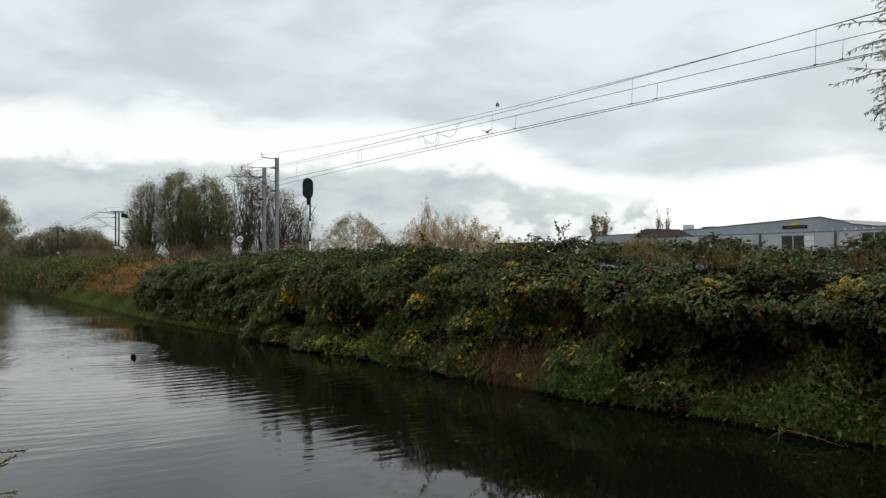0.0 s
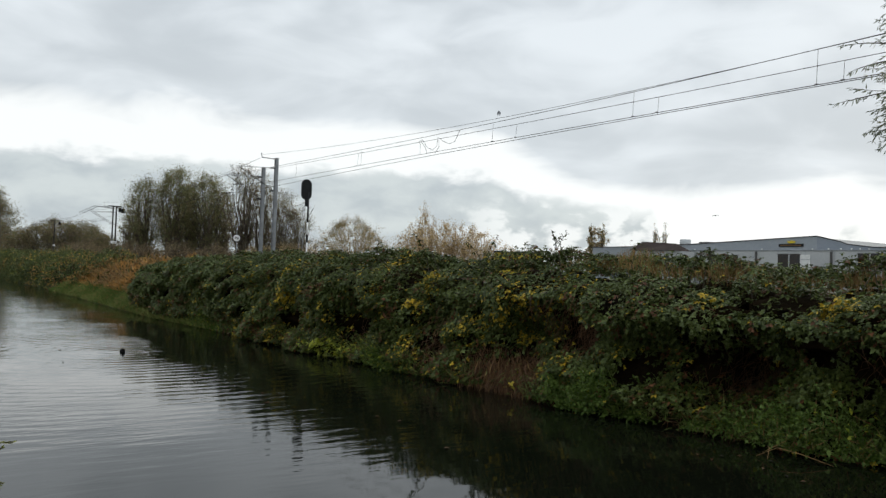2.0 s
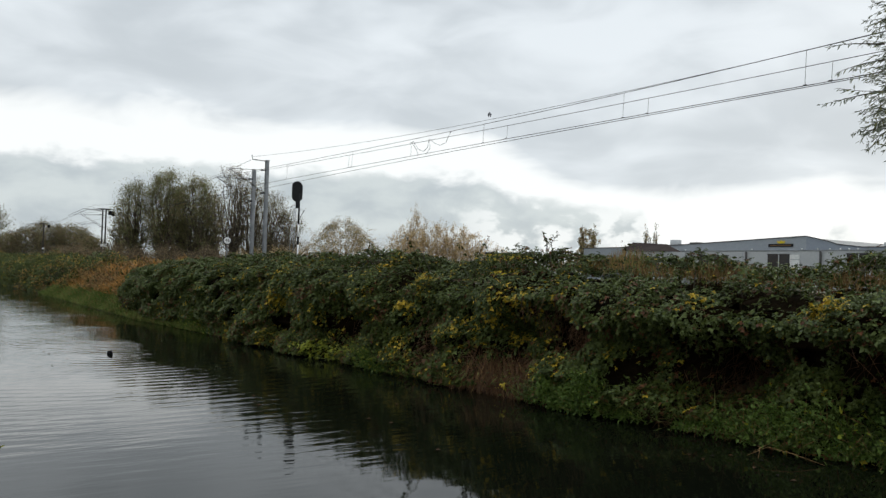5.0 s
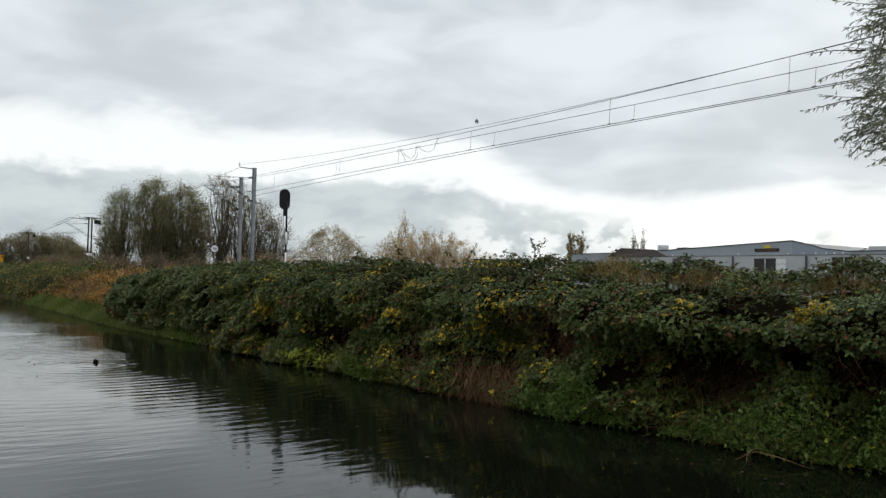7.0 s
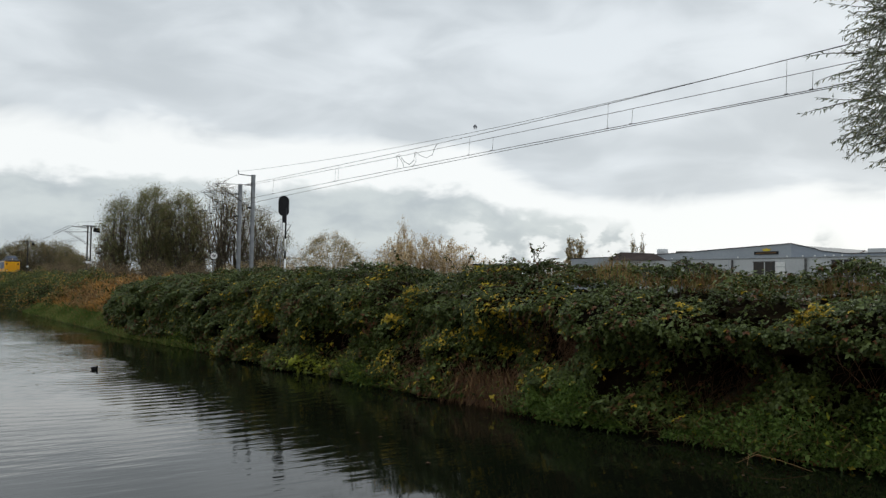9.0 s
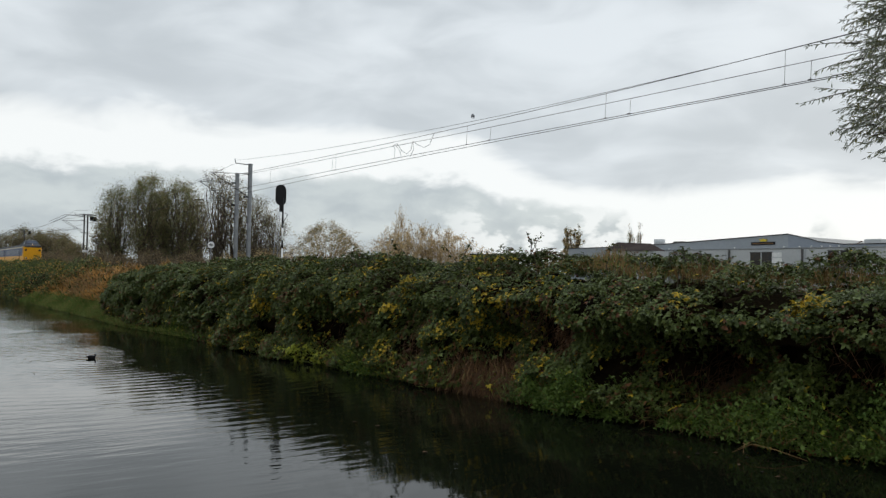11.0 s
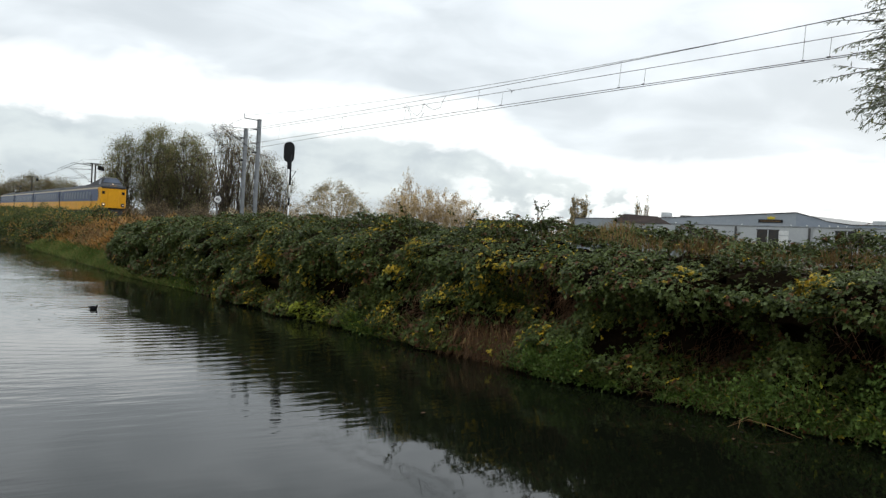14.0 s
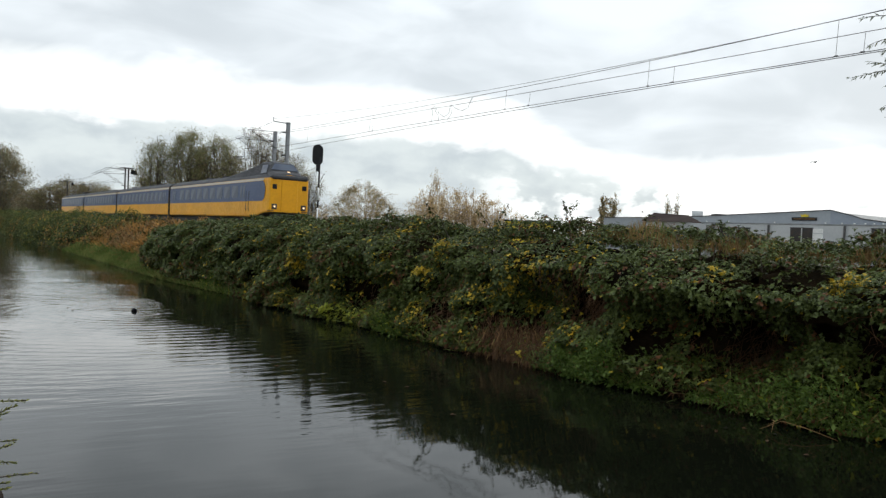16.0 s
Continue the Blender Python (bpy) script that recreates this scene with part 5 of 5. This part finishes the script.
    fan_tree("round_bush", x, y, 1.6, 6.3, 3.3, 380, 30000, 0.12, [GO, BR, OL, UNDERWOOD], "rounded golden brown bush with bare twigs", bark=TWIG_GOLD, limbs=46, subs=6, twigs=4, low=0.10, hollow=0.0, scatter=0.15, category="bush", bare=0.010, upright=0.4, tuft=0.24)
    for k, (az, d, top, w, n) in enumerate(((30.4, 68, 4.8, 0.9, 500), (31.2, 66, 6.2, 0.9, 900), (32.4, 68, 8.5, 0.75, 700), (31.9, 67, 6.6, 0.9, 900), (33.2, 65, 6.8, 1.0, 1200), (34.1, 66, 6.8, 1.0, 1200), (35.0, 66, 6.9, 1.0, 1200),
                                          (35.8, 65, 6.5, 1.0, 1100), (36.6, 66, 6.1, 1.0, 900), (37.5, 66, 5.5, 0.95, 700), (38.4, 66, 5.0, 0.9, 500), (29.7, 68, 4.3, 0.8, 400), (39.3, 66, 4.5, 0.8, 300))):
        x, y = polar(az, d)
        fan_tree("bare_shrub", x, y, 1.6, (top - 1.6) * 1.08, w * 1.3, 400 + k, int(n * 3.2), 0.13, [GO, GO, BR], "bare golden twiggy shrub beyond the railway", bark=TWIG_GOLD, limbs=26, subs=6, twigs=4, low=0.06, hollow=0.25, scatter=0.09, group="bare shrubs", category="bush", bare=0.007, base=0.35, upright=0.55)
    # slim poplars far behind
    for k, (az, top, w, n) in enumerate(((44.75, 16.6, 1.5, 3600), (45.5, 16.2, 1.5, 3600), (49.3, 16.4, 0.9, 800), (49.95, 16.2, 0.9, 800))):
        x, y = polar(az, 200)
        fan_tree("poplar_tree", x, y, 1.8, top - 1.8, w, 420 + k, n, 0.42, [GO, OL, BR], "slim poplar tree with sparse leaves in the distance", limbs=16, subs=5, twigs=3, low=0.30, hollow=0.3, scatter=0.15, group="poplars", bare=0.03)


build_trees()


# ---- buildings beyond the railway ----
def build_hall():
    hall = tagged(empty("commercial_building"), "low grey commercial building with windows and blue-grey cladding", "building")
    # local x runs along the front beside the railway, local y away from it
    hall.matrix_basis = pose(71.0, 64.0, 0, 0, 0, -90)
    part("front_wall", box(1.2, 0, 1.5, 60, 0.35, 5.40), WALL_GREY, hall)
    part("flat_roof", box(1.2, 0.35, 5.1, 60, 9, 5.3), CONCRETE, hall)
    part("parapet_trim", box(1.15, -0.05, 5.41, 60.05, 0.42, 5.53, bevel=0.01), STEEL, hall)
    part("upper_front", add_prism(bmesh.new(), [(-9, 2), (21.7, 2), (21.7, 6.93), (6.4, 6.24), (-0.4, 6.05), (-9, 5.95)], 1.6, 1.9), CLAD_BLUE, hall)
    part("upper_side", add_prism(bmesh.new(), [(21.703, 2), (60, 2), (60, 5.75), (27.2, 5.80), (24.8, 6.10), (24.0, 6.38), (21.703, 6.93)], 1.6, 1.9), CLAD_BLUE_B, hall)
    part("roof_edge", tube([(-9, 1.55, 5.97), (-0.4, 1.55, 6.07), (6.4, 1.55, 6.26), (21.7, 1.55, 6.96), (24.0, 1.55, 6.41), (24.8, 1.55, 6.13), (27.2, 1.55, 5.83), (60, 1.55, 5.78)], 0.045, 4), DARK_STEEL, hall)
    part("upper_roof", add_prism(bmesh.new(), [(-9, 5.5), (60, 5.5), (60, 5.7), (27, 5.7), (21.7, 6.8), (-9, 5.8)], 1.95, 20), CONCRETE, hall)
    for x0, x1, z0, z1, cols in ((10.4, 14.0, 3.6, 4.96, (0.52, 0.60)), (18.6, 20.95, 3.6, 5.08, (0.52,)), (26.6, 29.7, 3.7, 5.15, (0.36, 0.67)), (34.0, 38.0, 3.7, 5.1, (0.33, 0.67)), (4.2, 8.9, 3.6, 4.75, (0.33, 0.67))):
        w = part("window", box(x0, -0.06, z0, x1, -0.012, z1), WIN_DARK, hall)
        part("frame", box(x0 - 0.06, -0.10, z1 - 0.02, x1 + 0.06, -0.01, z1 + 0.06), DARK_STEEL, w)
        part("sill", box(x0 - 0.06, -0.12, z0 - 0.08, x1 + 0.06, -0.01, z0), STEEL, w)
        for k in cols:
            xx = x0 + (x1 - x0) * k
            part("mullion", box(xx - 0.05, -0.10, z0, xx + 0.05, -0.02, z1), WALL_GREY, w)
    blind = part("white_panel", box(20.98, -0.07, 3.6, 22.0, -0.012, 5.06), WHITE, hall)
    part("blind_rail", box(20.96, -0.09, 4.55, 22.02, -0.072, 4.62), WALL_GREY, blind)
    for x in (16.2, 24.14, 33.0, 9.4):
        part("downpipe", tube([(x, -0.14, 1.6), (x, -0.14, 5.36)], 0.11, 8), DARK_STEEL, hall)
    for x in (3.8, 5.6, 7.4, 8.5, 11.3, 16.8, 22.2, 23.8, 25.0, 26.0, 26.8, 27.6):
        part("roof_lamp", tube([(x, -0.02, 5.54), (x, -0.02, 5.66)], 0.07, 8), WHITE, hall)
    for k in range(1, 12):
        part("cladding_joint", box(1.2 + k * 2.9 - 0.015, -0.006, 1.6, 1.2 + k * 2.9 + 0.015, -0.001, 5.40), CLAD_BLUE, hall)
    sg = part("sign_board", box(17.65, 1.52, 5.90, 20.35, 1.59, 6.22, bevel=0.01), BLACK, hall)
    part("lettering_bar", box(17.85, 1.505, 6.02, 20.15, 1.517, 6.10), STRAW, sg)
    part("emblem", add_prism(bmesh.new(), [(18.7, 6.26), (19.4, 6.26), (19.5, 6.52), (19.25, 6.44), (19.05, 6.58), (18.85, 6.44), (18.6, 6.52)], 1.52, 1.58), SKIP_YELLOW, hall)
    part("roof_duct", tube([(4.75, 3.0, 6.0), (4.75, 3.0, 6.9)], 0.65, 14), WALL_GREY, hall)
    part("roof_unit", box(28.4, 3.0, 5.7, 29.9, 4.5, 6.32, bevel=0.05), WALL_GREY, hall)
    part("roof_unit", box(6.65, 3.0, 6.2, 8.05, 4.5, 6.6, bevel=0.05), DARK_STEEL, hall)

    h = tagged(empty("brown_roofed_shed"), "small shed with a dark brown hipped roof before the hall", "building")
    h.matrix_basis = pose(71.0, 64.0, 0, 0, 0, -90)
    bm = bmesh.new()
    vs = [bm.verts.new(q) for q in ((2.9, -4.5, 5.32), (9.2, -4.5, 5.32), (8.4, -0.4, 5.32), (2.2, -0.4, 5.32), (3.1, -2.5, 6.40), (7.95, -2.5, 6.14))]
    for f in ((0, 1, 5, 4), (1, 2, 5), (2, 3, 4, 5), (3, 0, 4), (3, 2, 1, 0)):
        bm.faces.new([vs[i] for i in f])
    bmesh.ops.recalc_face_normals(bm, faces=bm.faces[:])
    part("roof", bm, ROOF_TILE, h)
    part("wall", box(3.1, -4.2, 1.6, 8.8, -0.5, 5.31), WALL_GREY, h)
    part("window", box(6.4, -4.26, 3.6, 8.4, -4.205, 4.72), WIN_DARK, h)
    part("downpipe", tube([(6.0, -4.3, 1.6), (6.0, -4.3, 5.3)], 0.08, 8), DARK_STEEL, h)

    x, y = polar(39.45, 62)
    c = tagged(empty("yellow_container"), "yellow steel container with a black top edge", "container")
    c.matrix_basis = pose(x, y, 1.57, 0, 0, -39.45)
    part("body", box(-1.9, -1.1, 0.0, 1.9, 1.1, 2.42, bevel=0.03), SKIP_YELLOW, c)
    part("top_rim", box(-2.0, -1.2, 2.425, 2.0, 1.2, 2.52, bevel=0.02), BLACK, c)
    for k in range(7):
        part("rib", box(-1.8 + k * 0.6 - 0.05, -1.16, 0.1, -1.8 + k * 0.6 + 0.05, -1.105, 2.2), SKIP_YELLOW, c)
    x, y = polar(42.12, 75)
    p = tagged(empty("thin_pole", x, y, 1.7), "thin grey lamp pole in the distance", "pole")
    part("shaft", tube([(0, 0, 0), (0, 0, 4.2)], [0.06, 0.035], 8), STEEL, p)
    part("tip", tube([(0, 0, 4.2), (0, 0, 4.3)], 0.06, 8), DARK_STEEL, p)


build_hall()


# ---- near bank: overhanging willow, conifer spray, mooring post ----
def build_near_willow():
    t = tagged(empty("overhanging_willow", 6.6, -1.2, 0.9), "willow with narrow grey green leaves overhanging the canal", "tree")
    r = np.random.default_rng(5)
    rr = random.Random(5)
    seg = [(np.array((0, 0, -0.6)), np.array((0.1, 0.3, 2.2)), 0.22, 0.17, 0), (np.array((0.1, 0.3, 2.2)), np.array((0.4, 1.2, 4.2)), 0.17, 0.11, 0), (np.array((0.4, 1.2, 4.2)), np.array((0.6, 2.3, 5.8)), 0.11, 0.06, 0),
           (np.array((0.1, 0.3, 2.2)), np.array((1.2, 1.5, 3.6)), 0.10, 0.06, 0), (np.array((0.4, 1.2, 4.2)), np.array((-1.2, 0.6, 6.0)), 0.08, 0.04, 0)]
    P, T = [], []

    def twig(p, d, length, rad):
        q, n = Vector(p), 5
        d = Vector(d).normalized()
        for k in range(n):
            d = (d + Vector((rr.gauss(0, 0.12), rr.gauss(0, 0.12), rr.gauss(-0.05, 0.10)))).normalized()
            nq = q + d * length / n
            seg.append((np.array(q), np.array(nq), rad * (1 - 0.8 * k / n), rad * (1 - 0.8 * (k + 1) / n), 1))
            for _ in range(max(3, round(length * 14))):
                P.append(np.array(q.lerp(nq, rr.random())))
                T.append(np.array(d) * 0.9 + np.array((rr.gauss(0, 0.5), rr.gauss(0, 0.5), rr.gauss(-0.45, 0.45))))
            q = nq

    # sprays at the crown's edge, by bearing and distance from the path
    def spot(az, dist, z):
        return Vector((dist * math.sin(radians(az)) - 6.6, dist * math.cos(radians(az)) + 1.2, z - 0.9))

    for _ in range(1700):
        z = rr.uniform(3.75, 7.6)
        az = 64.9 + 0.5 * math.sin(z * 4.2) + rr.random() ** 0.9 * 7.5 + 2.2 * max(0, 3.95 - z) / 0.3
        if z > 5.2:
            az += 0.9
        d = spot(az - 2.0, 7.5, z) - spot(az, 7.5, z)
        d = d.normalized() + Vector((rr.gauss(0, 0.35), rr.gauss(0, 0.35), rr.gauss(-0.05, 0.5)))
        twig(spot(az, rr.uniform(6.9, 8.1), z), d, rr.uniform(0.20, 0.42), 0.004)
    for z, az, l in ((4.16, 64.6, 0.55), (4.55, 64.2, 0.42), (4.42, 64.4, 0.4), (5.1, 64.6, 0.4), (3.85, 65.2, 0.35)):
        twig(spot(az, 7.4, z + 0.05), spot(az - 3, 7.4, z) - spot(az, 7.4, z + 0.02), l, 0.008)
    # crown out of view, added to shade the right end of the hedge
    shade_twigs = 0
    while shade_twigs < 700:
        u = Vector((rr.gauss(0, 1), rr.gauss(0, 1), rr.gauss(0, 1))).normalized() * rr.random() ** 0.4
        q = Vector((9.2 + 4.2 * u.x, -1.2 + 4.6 * u.y, 6.6 + 3.0 * u.z))
        if math.degrees(math.atan2(q.x, q.y)) < 71.5 or q.x < 4.5:
            continue
        shade_twigs += 1
        if shade_twigs % 12 == 0:
            seg.append((np.array((0.4, 1.2, 4.2)), np.array(q - Vector((6.6, -1.2, 0.9))), 0.03, 0.008, 1))
        twig(q - Vector((6.6, -1.2, 0.9)), (u.x + rr.gauss(0, 0.4), u.y + rr.gauss(0, 0.4), -0.3), rr.uniform(0.4, 0.8), 0.006)
    for k in range(10):
        z = 3.6 + 0.38 * k
        seg.append((np.array((0.35, 1.3 + 0.05 * k, 3.2 + 0.28 * k)), np.array(spot(68.0, 7.5, z + 0.3)), 0.035, 0.014, 1))
        seg.append((np.array(spot(68.0, 7.5, z + 0.3)), np.array(spot(64.8, 7.4, z + 0.2)), 0.014, 0.006, 1))
    frusta("trunk", seg, BARK, t)
    P, T = np.array(P), np.array(T)
    m = len(P)
    leaf_object("crown", [(P, T, r.normal(size=(m, 3)), r.uniform(0.036, 0.066, m), r.uniform(0.009, 0.014, m), np.where(r.random(m) < 0.85, 0, 1))], [WILLOW_GREY, WILLOW_OLIVE], t)


build_near_willow()


def build_near_bank():
    r = np.random.default_rng(9)
    post = tagged(empty("mooring_post", 0.385, 6.4, 0.0), "weathered dark wooden mooring post standing in the water", "post")
    part("shaft", tube([(-0.05, 0.02, -0.7), (-0.05, 0.02, 0.60), (-0.10, 0.03, 1.05), (-0.11, 0.03, 1.08)], [0.042, 0.042, 0.038, 0.03], 14), OLD_WOOD, post)
    part("collar", tube([(0, 0, -0.6), (0, 0, 0.54), (0, 0, 0.57)], [0.072, 0.070, 0.06], 14), OLD_WOOD, post)
    c = tagged(empty("conifer_bush", -0.02, 6.55, 0.25), "green conifer bush with feathery yellowing sprays above the water", "bush")
    seg, P, T = [], [], []
    rr = random.Random(3)
    for k in range(260):
        z = rr.uniform(0.0, 1.2)
        a = rr.uniform(-1.2, 1.2)
        d = Vector((math.cos(a), math.sin(a), rr.gauss(0.12, 0.16))).normalized()
        l = rr.uniform(0.22, 0.42) * (1.05 - 0.12 * z)
        if k < 12:
            z, l, d = 0.2 + 0.07 * k, (0.72 if k == 3 else rr.uniform(0.42, 0.62)), Vector((1, rr.uniform(-0.35, 0.25), rr.gauss(0.05, 0.12))).normalized()
        q, n = Vector((0, 0, z)), 6
        for i in range(n):
            d = (d + Vector((rr.gauss(0, 0.08), rr.gauss(0, 0.08), rr.gauss(0.02, 0.08)))).normalized()
            nq = q + d * l / n
            seg.append((np.array(q), np.array(nq), 0.010 - 0.001 * i, 0.009 - 0.001 * i, 1))
            if i > 0:
                for _ in range(12 if i < 4 else 22):
                    P.append(np.array(q.lerp(nq, rr.random())))
                    T.append(np.array(d) * 0.9 + np.array((rr.gauss(0, 0.45), rr.gauss(0, 0.45), rr.gauss(0.05, 0.3))))
            q = nq
    seg.append((np.array((0, 0, -0.4)), np.array((0, 0, 1.08)), 0.06, 0.015, 0))
    frusta("trunk", seg, BARK, c)
    P, T = np.array(P), np.array(T)
    m = len(P)
    leaf_object("crown", [(P, T, r.normal(size=(m, 3)), r.uniform(0.018, 0.045, m), r.uniform(0.008, 0.015, m), np.zeros(m, dtype=int))], [CONIFER], c)
    # fallen leaves afloat
    n = 22
    pos = np.stack([r.uniform(1.0, 4.6, n), r.uniform(17.5, 24.5, n), np.full(n, 0.006)], 1)
    pos[:8] = np.stack([r.uniform(9.0, 10.2, 8), r.uniform(5.6, 7.5, 8), np.full(8, 0.006)], 1)
    pos[8:16] = np.stack([r.uniform(5.0, 8.0, 8), r.uniform(9, 16, 8), np.full(8, 0.006)], 1)
    tip = np.stack([r.normal(size=n), r.normal(size=n), np.zeros(n)], 1)
    me = [leaf_object("floating_leaf", [(np.zeros((1, 3)), np.array([[1.0, 0, 0]]), np.array([[0, 0, 1.0]]), np.array([0.09]), np.array([0.055]), np.array([0]))], [m_]) for m_ in (LEAF_RUST, OLD_WOOD, DEAD_CANE)]
    for k in range(n):
        ob = me[k % 3] if k < 3 else new("floating_leaf", me[k % 3].data)
        ob.matrix_basis = Matrix.Translation(pos[k]) @ pose(0, 0, 0, 0, 0, r.uniform(0, 360))
        tagged(ob, "fallen autumn leaf floating on the water", "leaf", group="floating leaves")
    # bent dead stalks over the water
    d = tagged(empty("dead_branch", 10.35, 6.3, 0.0), "pale dead branch lying half in the water", "branch")
    part("stem", tube([(0.22, -0.45, 0.02), (0.02, -0.1, 0.13), (-0.08, 0.22, 0.17), (-0.24, 0.45, 0.02)], [0.004, 0.006, 0.005, 0.003], 6), STRAW, d)
    part("twig", tube([(-0.12, 0.35, 0.16), (-0.3, 0.2, 0.2), (-0.5, 0.1, 0.08)], [0.006, 0.004, 0.003], 6), STRAW, d)


build_near_bank()


# ---- birds ----
def ball(rx, ry, rz, x, y, z, seg=16):
    bm = bmesh.new()
    bmesh.ops.create_uvsphere(bm, u_segments=seg, v_segments=10, radius=1.0, matrix=Matrix.Translation((x, y, z)) @ Matrix.Diagonal((rx, ry, rz, 1)))
    for f in bm.faces:
        f.smooth = True
    return bm


def build_coot():
    c = tagged(empty("coot"), "black coot with a white bill swimming on the canal", "bird")
    bm = ball(0.095, 0.135, 0.095, 0, 0, 0.035)
    for v in bm.verts:
        if v.co.y > 0.05:
            v.co.z += (v.co.y - 0.05) * 0.35
            v.co.x *= 1 - (v.co.y - 0.05) * 3.2
    part("body", bm, COOT_BLACK, c)
    part("neck", tube([(0, -0.09, 0.05), (0, -0.125, 0.09), (0, -0.13, 0.125)], [0.045, 0.034, 0.03], 10), COOT_BLACK, c)
    h = part("head", ball(0.032, 0.042, 0.033, 0, -0.14, 0.138), COOT_BLACK, c)
    part("bill", tube([(0, -0.175, 0.138), (0, -0.21, 0.128)], [0.014, 0.004], 8), WHITE, h, "white bill")
    part("tail", tube([(0, 0.13, 0.06), (0, 0.19, 0.085)], [0.035, 0.012], 8), COOT_BLACK, c)
    return c


def build_gull(span, label):
    g = tagged(empty("gull"), label, "bird")
    wings = []
    part("body", ball(0.06 * span, 0.2 * span, 0.06 * span, 0, 0, 0, 10), BIRD_GREY, g)
    part("tail", tube([(0, 0.17 * span, 0), (0, 0.3 * span, 0)], [0.04 * span, 0.05 * span], 6), BIRD_GREY, g)
    for s in (-1, 1):
        bm = bmesh.new()
        a = [bm.verts.new(q) for q in ((0, -0.08 * span, 0.02), (s * 0.28 * span, -0.10 * span, 0.14 * span), (s * 0.52 * span, 0.06 * span, 0.06 * span), (s * 0.26 * span, 0.05 * span, 0.13 * span), (0, 0.10 * span, 0.02))]
        f = [bm.faces.new((a[0], a[1], a[3], a[4])), bm.faces.new((a[1], a[2], a[3]))]
        e = bmesh.ops.extrude_face_region(bm, geom=f)
        bmesh.ops.translate(bm, verts=[v for v in e["geom"] if isinstance(v, bmesh.types.BMVert)], vec=(0, 0, 0.012))
        bmesh.ops.recalc_face_normals(bm, faces=bm.faces[:])
        wings.append((s, part("wing", bm, BIRD_GREY, g)))
    return g, wings


COOT = build_coot()
COOT.scale = (0.75, 0.75, 0.75)
GULL, GULL_WINGS = build_gull(0.5, "small dark grey bird that takes off from the overhead wire")
PASSER, PASSER_WINGS = build_gull(0.62, "dark bird gliding away over the railway")


def motions():
    walk(TRAIN, [(t, pose(TRACK_X, y, RAIL_Z)) for t, y in ((0.0, 318), (3.5, 262), (6.0, 221.5), (7.0, 205.5), (8.0, 190.0), (9.5, 166.4), (11.0, 142.0), (12.0, 125.7), (13.0, 107.8), (13.5, 97.9), (14.0, 88.1), (14.5, 78.1), (15.0, 67.8), (15.5, 57.2), (16.0, 46.6))])
    walk(COOT, [(t, pose(x, y, 0, 0, 0, a)) for t, x, y, a in ((0.0, 4.59, 22.3, 10), (1.5, 4.56, 22.45, -5), (3.5, 4.54, 22.6, 20), (6.0, 4.6, 23.1, 5), (7.0, 4.64, 23.3, 0), (8.0, 4.64, 23.4, 10), (9.5, 4.65, 23.5, 50),
                                                             (11.0, 4.65, 23.5, 75), (12.5, 4.45, 23.2, 75), (13.0, 4.45, 23.1, 72), (14.0, 4.46, 22.95, 55), (15.0, 4.5, 22.9, 60), (15.6, 4.58, 22.98, 50), (16.0, 4.66, 23.05, 5))])
    # the bird sits on the feeder wire, then flies off
    walk(GULL, [(t, pose(x, y, z, p, r, 145)) for t, x, y, z, p, r in ((0.0, 20.6, 26.7, 9.56, -40, 0), (13.0, 20.6, 26.7, 9.56, -40, 0), (13.4, 20.6, 26.7, 9.57, -40, 0), (13.8, 23.1, 28.5, 9.80, 0, 5), (14.2, 25.54, 29.89, 9.98, 0, -10),
                                                                   (14.6, 27.56, 28.27, 9.05, 0, 0), (15.0, 29.56, 26.36, 8.19, 0, 10), (15.4, 31.66, 23.94, 7.51, 0, -8), (16.0, 33.97, 20.69, 6.88, 0, 12))])
    for side, wing in GULL_WINGS:
        walk(wing, [(t, pose(0, 0, 0, 0, side * tilt, side * fold)) for t, tilt, fold in ((0.0, 25, 75), (13.35, 25, 75), (13.6, -15, 0), (13.8, 30, 0), (14.0, -20, 0), (14.2, 25, 0), (14.4, -20, 0), (14.6, 25, 0), (14.8, -15, 0), (15.0, 20, 0), (15.2, -15, 0), (15.5, 10, 0), (15.75, -10, 0), (16.0, 10, 0))])
    # a second bird glides away over the wires and the hall
    walk(PASSER, [(t, pose(x, y, z, p, r, a)) for t, x, y, z, p, r, a in ((0.0, 20.15, 26.82, 8.26, 0, 0, 115), (0.2, 22.44, 27.60, 8.23, 0, 5, 115), (0.4, 25.14, 29.32, 8.13, 0, -5, 120), (0.6, 27.92, 30.91, 8.13, 0, 0, 120),
                                                                        (1.0, 34.01, 33.49, 7.83, 0, 6, 115), (1.3, 38.80, 35.79, 7.55, 0, 0, 112), (1.6, 44.20, 37.28, 7.36, 0, -6, 105), (2.0, 51.0, 38.0, 7.4, 0, 4, 100),
                                                                        (2.5, 60.0, 37.0, 7.8, 0, 0, 90), (3.0, 69.0, 34.0, 8.8, 0, -4, 75), (4.0, 88, 24, 11, 0, 0, 62), (6.0, 125, -5, 15, 0, 0, 52), (16.0, 300, -150, 25, 0, 0, 50))])
    for side, wing in PASSER_WINGS:
        walk(wing, [(0.4 * k, pose(0, 0, 0, 0, side * (18 if k % 2 else -12), 0)) for k in range(41)])


motions()
